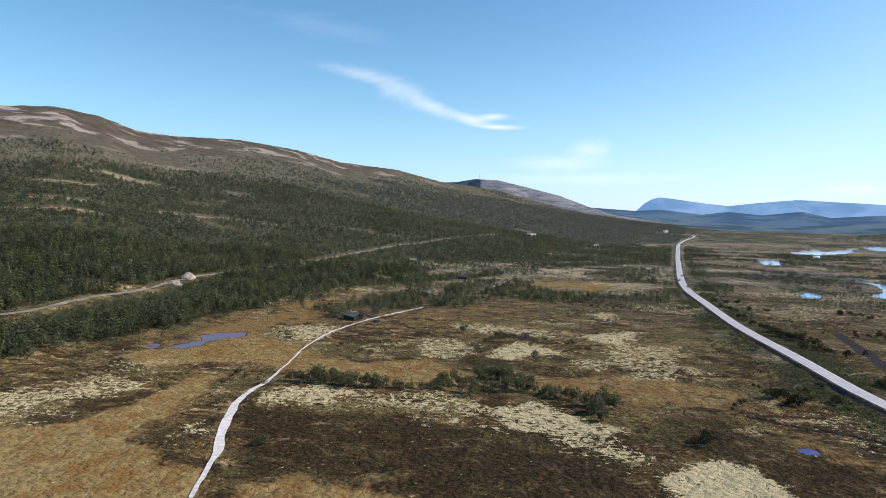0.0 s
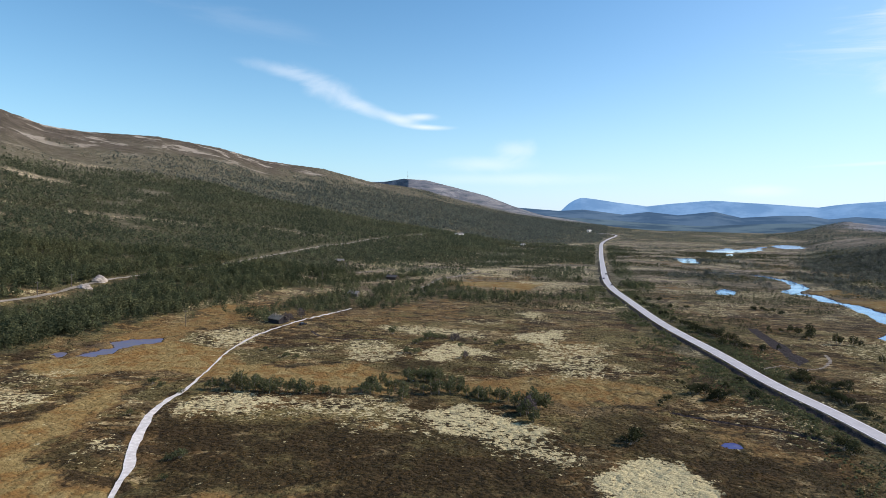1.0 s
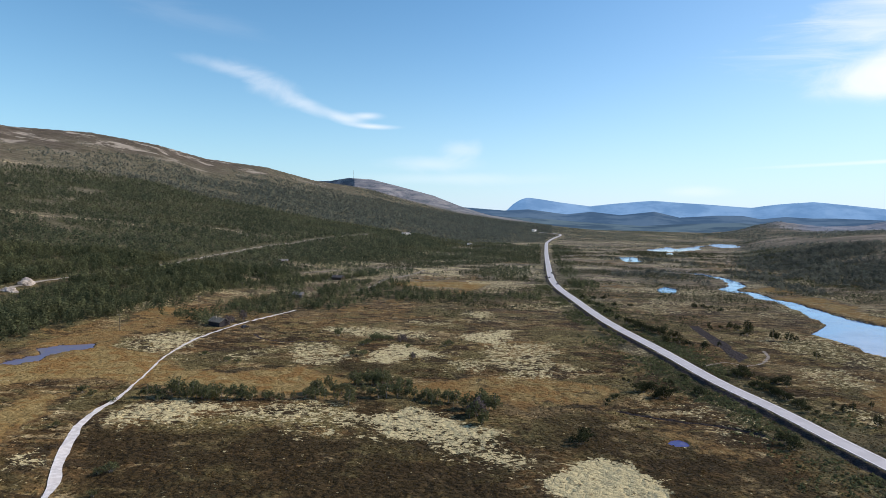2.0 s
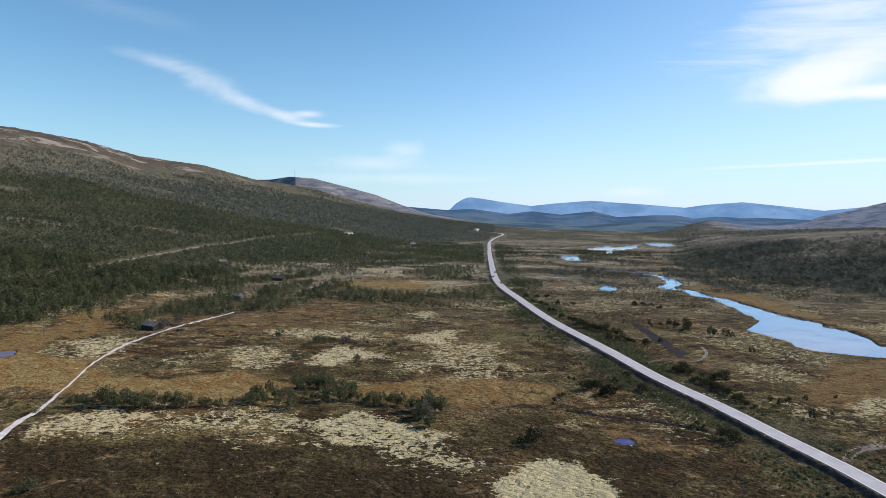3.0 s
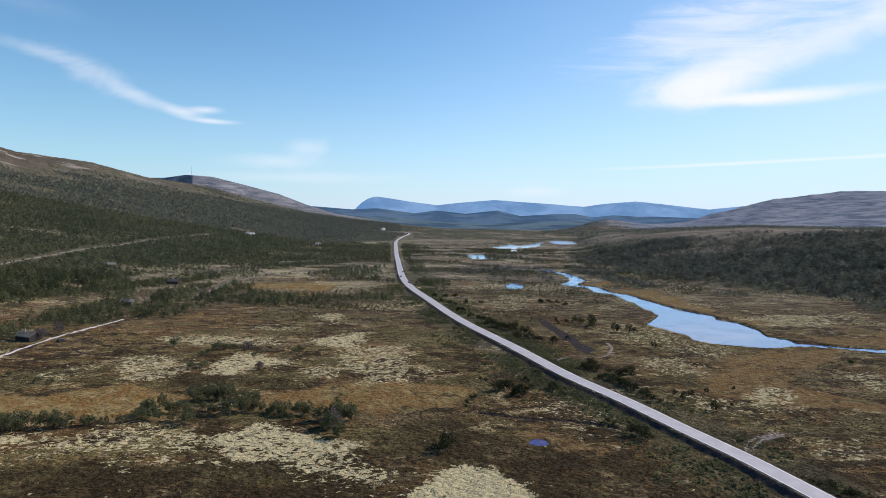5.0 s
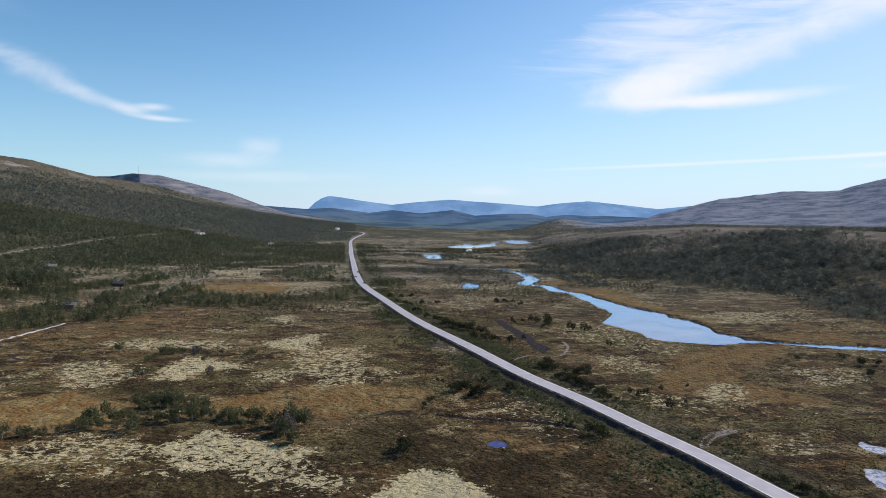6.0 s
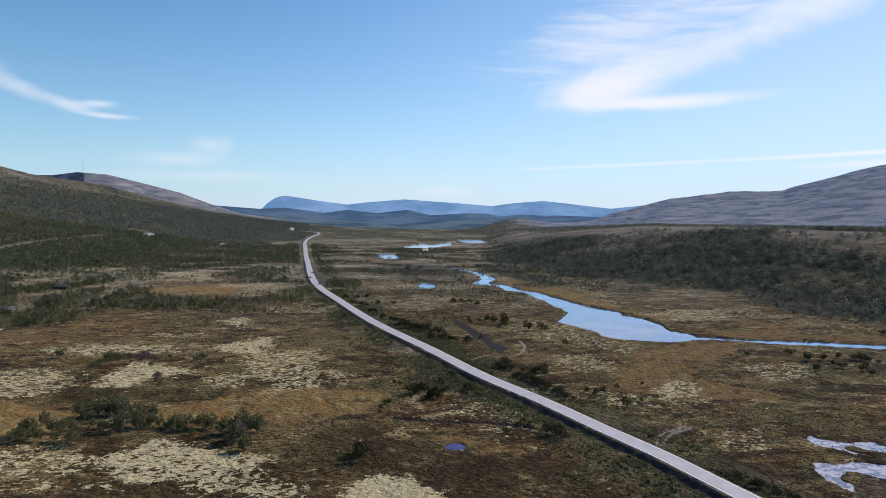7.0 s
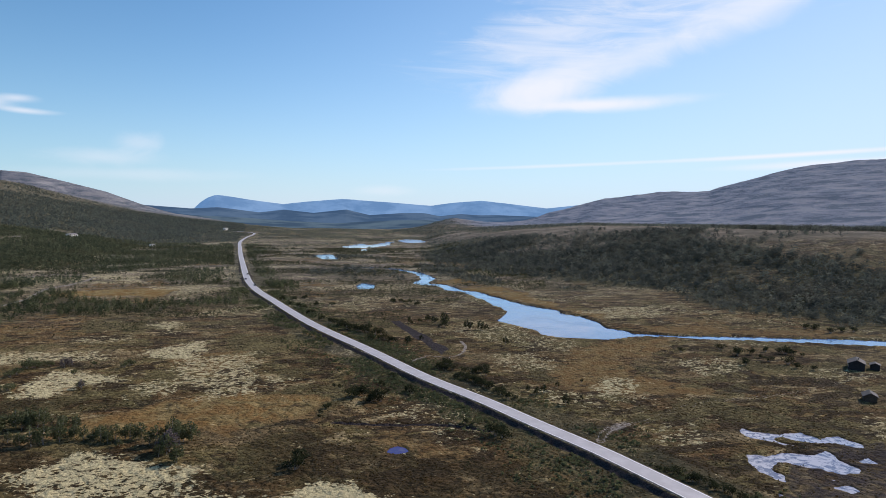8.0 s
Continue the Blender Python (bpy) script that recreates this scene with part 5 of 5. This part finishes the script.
woodland("valley_scrub", "rows of dark willow scrub across the middle of the valley", 17, 90000, 400, 1300, -24, 26, 1.0, 3.0, 9, 0.22, 1.7, LEAF_DARK, "scrub", "scrub")
woodland("plateau_scrub", "thin dark scrub on the far plateau and valley floor", 15, 40000, 1150, 2850, -7, 58, 3.5, 6.0, 8, 0.28, 1.6, LEAF_HAZY)


# ---- dwarf shrubs of the heath ----
def heather(name, label, seed, count, near, far, left, right, low, tall, mat, where):
    """Low tufts of leaf sprays over the heath; where: a function of the masks and the road's distance."""
    x, y, rng = spread(seed, count, near, far, left, right)
    z, masks = lay(x, y)
    fade = smooth(far - np.hypot(x, y - MID), 0, (far - near) * 0.75)
    keep = rng.uniform(0, 1, count) < where(masks, away(x, y, ROAD_LINE), x, y) * fade
    x, y, z = x[keep], y[keep], z[keep]
    n, k = len(x), 5
    size = rng.uniform(low, tall, n)
    c = np.repeat(np.stack([x, y, z], 1), k, axis=0)
    s = np.repeat(size, k)[:, None]
    d = rng.normal(0, 1, (n * k, 3))
    d[:, 2] = np.abs(d[:, 2]) + 0.9
    d /= np.linalg.norm(d, axis=1)[:, None]
    verts, faces = leaf_quads(rng, c + d * s * (0.9, 0.9, 0.35), d, 1.0)
    centre = np.repeat(c + d * s * (0.9, 0.9, 0.35), 4, axis=0)
    verts = centre + (verts - centre) * np.repeat(s, 4, axis=0) * 0.62
    tagged(new(name, mesh_from(name, verts, faces, mat)), label, "shrubs", kind="stuff")


def open_heath(m, road, x, y):
    return np.clip(1 - m["bog"] * 2.0 - m["lichen"] * 1.3 - m["gravel"] - m["water"] * 2 - m["dark"], 0, 1) * (road > 6) * (away(x, y, PATH_LINE) > 2.4)


def verge_scrub(seed, count):
    """Low willow and grass tussocks in drifts along both sides of the road."""
    rng = np.random.default_rng(seed)
    line = ROAD_LINE[(ROAD_LINE[:, 1] > 130) & (ROAD_LINE[:, 1] < 620)]
    i, t = rng.integers(0, len(line) - 1, count), rng.uniform(0, 1, (count, 1))
    d = line[i + 1] - line[i]
    d /= np.linalg.norm(d, axis=1)[:, None]
    off = rng.choice((-1, 1), count) * (5.6 + rng.gamma(1.6, 5.0, count))
    p = line[i] + (line[i + 1] - line[i]) * t + np.stack([d[:, 1], -d[:, 0]], 1) * off[:, None]
    x, y = p[:, 0], p[:, 1]
    z, masks = lay(x, y)
    keep = (rng.uniform(0, 1, count) < smooth(fbm(x, y, 18, 3, 91), -0.08, 0.06)) & (masks["water"] < 0.1) & (masks["gravel"] < 0.3) & (np.abs(off) < 32)
    x, y, z = x[keep], y[keep], z[keep]
    n, k = len(x), 6
    size = rng.uniform(0.3, 0.85, n)
    c, w = np.repeat(np.stack([x, y, z], 1), k, axis=0), np.repeat(size, k)[:, None]
    d = rng.normal(0, 1, (n * k, 3))
    d[:, 2] = np.abs(d[:, 2]) + 0.4
    d /= np.linalg.norm(d, axis=1)[:, None]
    centre = c + d * w * (0.8, 0.8, 0.75)
    verts, faces = leaf_quads(rng, centre, d, 1.0, 0.5)
    centre = np.repeat(centre, 4, axis=0)
    verts = centre + (verts - centre) * np.repeat(w, 4, axis=0) * 0.6
    tagged(new("verge_scrub", mesh_from("verge_scrub", verts, faces, LEAF)), "low green willow scrub along the road", "shrubs", kind="stuff")


heather("heather", "brown and rust heather and dwarf birch", 21, 62000, 138, 360, -54, 56, 0.16, 0.38, HEATHER, open_heath)
verge_scrub(22, 12000)


# ---- houses, cars, poles ----
TIMBER_BLACK = plain_material("tarred_timber", (0.022, 0.020, 0.024), (0.040, 0.036, 0.038), 1.5)
TIMBER_BROWN = plain_material("brown_timber", (0.060, 0.042, 0.030), (0.105, 0.075, 0.052), 1.5)
TIMBER_GREY = plain_material("weathered_timber", (0.115, 0.098, 0.085), (0.19, 0.165, 0.145), 1.5)
TIMBER_WHITE = plain_material("white_painted_timber", (0.78, 0.77, 0.74), (0.68, 0.67, 0.64), 1.5)
TURF = plain_material("turf", (0.105, 0.095, 0.070), (0.215, 0.195, 0.160), 0.8, 0.95)
ROOF_PALE = plain_material("pale_metal_roof", (0.24, 0.23, 0.22), (0.17, 0.16, 0.155), 0.6, 0.75)
ROOF_DARK = plain_material("dark_roofing", (0.050, 0.048, 0.050), (0.085, 0.080, 0.080), 0.8, 0.8)
STONE = plain_material("pale_rock", (0.30, 0.26, 0.225), (0.46, 0.41, 0.36), 0.35, 0.95, 0.0, 0.6)
GLASS = plain_material("dark_window_glass", (0.02, 0.025, 0.03), (0.03, 0.035, 0.04), 1.0, 0.08)
STEEL = plain_material("galvanised_steel", (0.36, 0.37, 0.38), (0.28, 0.29, 0.30), 2.0, 0.45, 0.8)
RUBBER = plain_material("tyre_rubber", (0.018, 0.018, 0.018), (0.028, 0.028, 0.028), 6.0, 0.9)
LAMP_RED, LAMP_CLEAR = plain_material("red_lens", (0.30, 0.01, 0.01), (0.25, 0.01, 0.01), 1.0, 0.2), plain_material("clear_lens", (0.7, 0.7, 0.7), (0.6, 0.6, 0.6), 1.0, 0.15)


def gable_house(name, label, x, y, turn, long, deep, eave, ridge, wall, roof, windows=2, chimney=True, category="cabin"):
    """A house with a gabled roof; its long side faces its own -y."""
    base = tagged(new(name), label, category)
    base.matrix_basis = pose(x, y, ground_at(x, y) - 0.1, 0, 0, turn)
    bm = bmesh.new()
    a, b = long / 2, deep / 2
    foot = [bm.verts.new(p) for p in ((-a, -b, -0.6), (a, -b, -0.6), (a, b, -0.6), (-a, b, -0.6))]
    top = [bm.verts.new(p) for p in ((-a, -b, eave), (a, -b, eave), (a, b, eave), (-a, b, eave))]
    tip = [bm.verts.new((-a, 0, ridge - 0.08)), bm.verts.new((a, 0, ridge - 0.08))]
    bm.faces.new((foot[0], foot[1], top[1], top[0]))
    bm.faces.new((foot[2], foot[3], top[3], top[2]))
    bm.faces.new((foot[1], foot[2], top[2], tip[1], top[1]))
    bm.faces.new((foot[3], foot[0], top[0], tip[0], top[3]))
    bm.faces.new(foot[::-1])
    part("walls", bm, wall, base)
    for side in (-1, 1):
        bm = bmesh.new()
        out = b + 0.45
        drop = (ridge - eave) / b * out
        pts = [(-a - 0.4, 0, ridge), (a + 0.4, 0, ridge), (a + 0.4, side * out, ridge - drop), (-a - 0.4, side * out, ridge - drop)]
        low, up = [bm.verts.new(p) for p in pts], [bm.verts.new((p[0], p[1], p[2] + 0.22)) for p in pts]
        bm.faces.new(up), bm.faces.new(low[::-1])
        for i in range(4):
            bm.faces.new((low[i], low[(i + 1) % 4], up[(i + 1) % 4], up[i]))
        bmesh.ops.recalc_face_normals(bm, faces=bm.faces)
        part("roof", bm, roof, base)
    part("door", box(bmesh.new(), a * 0.1, -b - 0.03, 0.15, 0.95, 0.08, 2.0), TIMBER_GREY, base)
    for k in range(windows):
        wx = a * (-0.6 + 1.25 * k / max(windows - 1, 1))
        frame_part = part("window", box(bmesh.new(), wx, -b - 0.03, 1.0, 1.1, 0.08, 1.0, 0, 0.02), TIMBER_WHITE, base)
        part("pane", box(bmesh.new(), wx, -b - 0.06, 1.1, 0.9, 0.06, 0.8), GLASS, frame_part)
    if chimney:
        part("chimney", box(bmesh.new(), a * 0.35, b * 0.2, ridge - 0.5, 0.6, 0.6, 1.3, 0, 0.03), STONE, base)
    return base


gable_house("turf_cabin", "dark log cabin with a grey turf roof beside the path", -167, 356, 150, 10.0, 6.5, 2.4, 4.2, TIMBER_BLACK, TURF)
gable_house("black_cabin", "black tarred cabin with a dark roof on the meadow", 255, 247, 222, 8.5, 6.0, 3.0, 4.4, TIMBER_BLACK, ROOF_DARK)
gable_house("black_annex", "low black shed beside the black cabin", 262, 244, 222, 4.0, 3.4, 2.2, 2.9, TIMBER_BLACK, ROOF_DARK, 1, False, "shed")
gable_house("timber_barn", "weathered brown timber shed on the meadow", 214, 207, 225, 5.5, 4.0, 2.2, 3.3, TIMBER_BROWN, ROOF_DARK, 1, False, "shed")
gable_house("white_house", "white house with a pale roof in the hill woods", -243, 1343, 55, 18.0, 9.0, 4.6, 6.4, TIMBER_WHITE, ROOF_PALE, 4, True, "house")
gable_house("brown_cabin", "brown cabin with a pale roof among birches", -255, 691, 190, 9.0, 6.0, 2.6, 4.2, TIMBER_BROWN, ROOF_PALE)
gable_house("brown_cabin", "brown cabin with a dark roof in a clearing", -173, 610, 170, 9.5, 6.5, 2.6, 4.3, TIMBER_BROWN, ROOF_DARK)
gable_house("grey_cabin", "grey cabin with a pale roof at the end of the path", -165, 479, 170, 7.5, 5.0, 2.4, 3.8, TIMBER_GREY, ROOF_PALE)
gable_house("white_cabin", "small white cabin at the edge of the woods", -113, 1321, 50, 9.0, 6.0, 3.0, 4.6, TIMBER_WHITE, ROOF_PALE)
gable_house("far_house", "white house far up beside the road", 21, 2300, 50, 16.0, 8.0, 6.0, 8.5, TIMBER_WHITE, ROOF_PALE, 3, True, "house")


def utility_pole(x, y, tall, turn):
    base = tagged(new("utility_pole"), "weathered wooden utility pole with a crossarm", "pole", "utility poles")
    base.matrix_basis = pose(x, y, ground_at(x, y) - 0.3, 0, 0, turn)
    bm = bmesh.new()
    bmesh.ops.create_cone(bm, cap_ends=True, segments=8, radius1=0.17, radius2=0.11, depth=tall, matrix=pose(0, 0, tall / 2))
    part("post", bm, TIMBER_GREY, base)
    part("crossarm", box(bmesh.new(), 0, 0, tall - 0.9, 2.2, 0.14, 0.16, 0, 0.015), TIMBER_GREY, base)
    for dx in (-0.95, 0, 0.95):
        bm = bmesh.new()
        bmesh.ops.create_cone(bm, cap_ends=True, segments=8, radius1=0.07, radius2=0.05, depth=0.3, matrix=pose(dx, 0, tall - 0.6))
        part("insulator", bm, TIMBER_WHITE, base)


for px, py in ((-313, 344), (-319, 378), (-208, 330), (-212, 489), (-227, 635), (-206, 410), (-222, 560)):
    utility_pole(px, py, 9.0, 20)


def mast():
    """A guyed lattice mast on the bare hump."""
    x, y, tall = -955.0, 3650.0, 46.0
    base = tagged(new("radio_mast"), "thin steel lattice mast on the hill top", "mast")
    base.matrix_basis = pose(x, y, ground_at(x, y) - 1.0)
    for k in range(3):
        a = 2 * math.pi * k / 3
        bm = bmesh.new()
        limb(bm, (1.2 * math.cos(a), 1.2 * math.sin(a), 0), (0.8 * math.cos(a), 0.8 * math.sin(a), tall), 0.16, 0.14, 6)
        part("leg", bm, STEEL, base)
    bm = bmesh.new()
    for i in range(14):
        for k in range(3):
            a, b = 2 * math.pi * k / 3, 2 * math.pi * (k + 1) / 3
            limb(bm, (1.1 * math.cos(a), 1.1 * math.sin(a), i * 3.2), (1.0 * math.cos(b), 1.0 * math.sin(b), i * 3.2 + 3.2), 0.06, 0.06, 4)
    part("bracing", bm, STEEL, base)


mast()


def car(label, x, y, z, turn, paint, group="cars on the road"):
    base = tagged(new("car"), label, "car", group)
    base.matrix_basis = pose(x, y, z, 0, 0, turn)
    bm = bmesh.new()
    profile = [(-2.15, 0.35), (-2.2, 0.75), (-1.9, 0.95), (1.0, 1.0), (2.05, 0.85), (2.2, 0.6), (2.15, 0.35)]
    for side in (-0.88, 0.88):
        bm.faces.new([bm.verts.new((px, side, pz)) for px, pz in profile])
    bm.verts.ensure_lookup_table()
    n = len(profile)
    for i in range(n):
        j = (i + 1) % n
        bm.faces.new((bm.verts[i], bm.verts[j], bm.verts[n + j], bm.verts[n + i]))
    bmesh.ops.recalc_face_normals(bm, faces=bm.faces)
    bmesh.ops.bevel(bm, geom=list(bm.edges), offset=0.06, segments=1, affect="EDGES")
    body = part("body", bm, paint, base)
    for nm, mat, inset, low, high in (("windows", GLASS, 0.0, 0.96, 1.42), ("roof_panel", paint, 0.05, 1.41, 1.48)):
        bm = bmesh.new()
        rows = ((low, -1.85 if nm == "windows" else -1.5, 1.0 if nm == "windows" else 0.35, 0.80 if nm == "windows" else 0.66), (high, -1.5, 0.35, 0.66))
        rings = [[bm.verts.new(p) for p in ((x0, -w, h), (x1, -w, h), (x1, w, h), (x0, w, h))] for h, x0, x1, w in rows]
        bm.faces.new(rings[0][::-1]), bm.faces.new(rings[1])
        for i in range(4):
            bm.faces.new((rings[0][i], rings[0][(i + 1) % 4], rings[1][(i + 1) % 4], rings[1][i]))
        part(nm, bm, mat, base)
    for wx in (-1.35, 1.35):
        for wy in (-0.82, 0.82):
            bm = bmesh.new()
            bmesh.ops.create_cone(bm, cap_ends=True, segments=14, radius1=0.33, radius2=0.33, depth=0.22, matrix=pose(wx, wy, 0.33, 90))
            wheel = part("wheel", bm, RUBBER, base)
            bm = bmesh.new()
            bmesh.ops.create_cone(bm, cap_ends=True, segments=10, radius1=0.2, radius2=0.17, depth=0.24, matrix=pose(wx, wy, 0.33, 90))
            part("rim", bm, STEEL, wheel)
    for wy in (-0.6, 0.6):
        part("headlight", box(bmesh.new(), 2.13, wy, 0.62, 0.1, 0.34, 0.14), LAMP_CLEAR, base)
        part("tail_light", box(bmesh.new(), -2.15, wy, 0.72, 0.1, 0.26, 0.18), LAMP_RED, base)


CAR_GREY, CAR_DARK = plain_material("grey_car_paint", (0.14, 0.14, 0.15), (0.12, 0.12, 0.13), 0.5, 0.3), plain_material("dark_car_paint", (0.02, 0.02, 0.025), (0.03, 0.03, 0.035), 0.5, 0.3)


def on_road(y, side):
    """A place on the road at that y, side metres right of the middle, and its heading in degrees."""
    i = int(np.argmin(np.abs(ROAD_LINE[:, 1] - y)))
    d = ROAD_LINE[min(i + 1, len(ROAD_LINE) - 1)] - ROAD_LINE[i - 1]
    d = d / np.linalg.norm(d)
    t = (y - ROAD_LINE[i, 1]) / d[1]
    p = ROAD_LINE[i] + d * t + np.array([d[1], -d[0]]) * side
    return float(p[0]), float(p[1]), float(road_level(np.array([p[1]]))[0]) + 0.03, math.degrees(math.atan2(d[1], d[0]))


for label, y, side, paint in (("small dark car on the asphalt road", 618, 1.9, CAR_DARK), ("grey car on the asphalt road", 676, -1.9, CAR_GREY), ("dark car far along the road", 728, 1.9, CAR_DARK)):
    x, y, z, turn = on_road(y, side)
    car(label, x, y, z, turn, paint)
car("dark car parked beside the gravel path", -150.0, 350.5, ground_at(-150.0, 350.5) + 0.05, 60, CAR_DARK, "parked cars")


def boulder(label, x, y, sx, sy, sz, seed):
    bm = bmesh.new()
    bmesh.ops.create_icosphere(bm, subdivisions=4, radius=1.0)
    noise.seed_set(seed)
    for v in bm.verts:
        v.co *= 1 + 0.35 * noise.noise(v.co * 1.3 + Vector((seed, 0, 0))) + 0.14 * noise.noise(v.co * 4.0)
        v.co = Vector((v.co.x * sx, v.co.y * sy, max(v.co.z, -0.3) * sz))
    ob = tagged(part("rock_heap", bm, STONE), label, "rock")
    ob.matrix_basis = pose(x, y, ground_at(x, y) - 0.2, 0, 0, 37 * seed)


boulder("pale heap of blasted rock beside the hill road", -322, 408, 6.5, 4.5, 4.2, 3)
boulder("smaller heap of grey rubble beside the hill road", -313, 382, 4.8, 3.2, 2.6, 5)
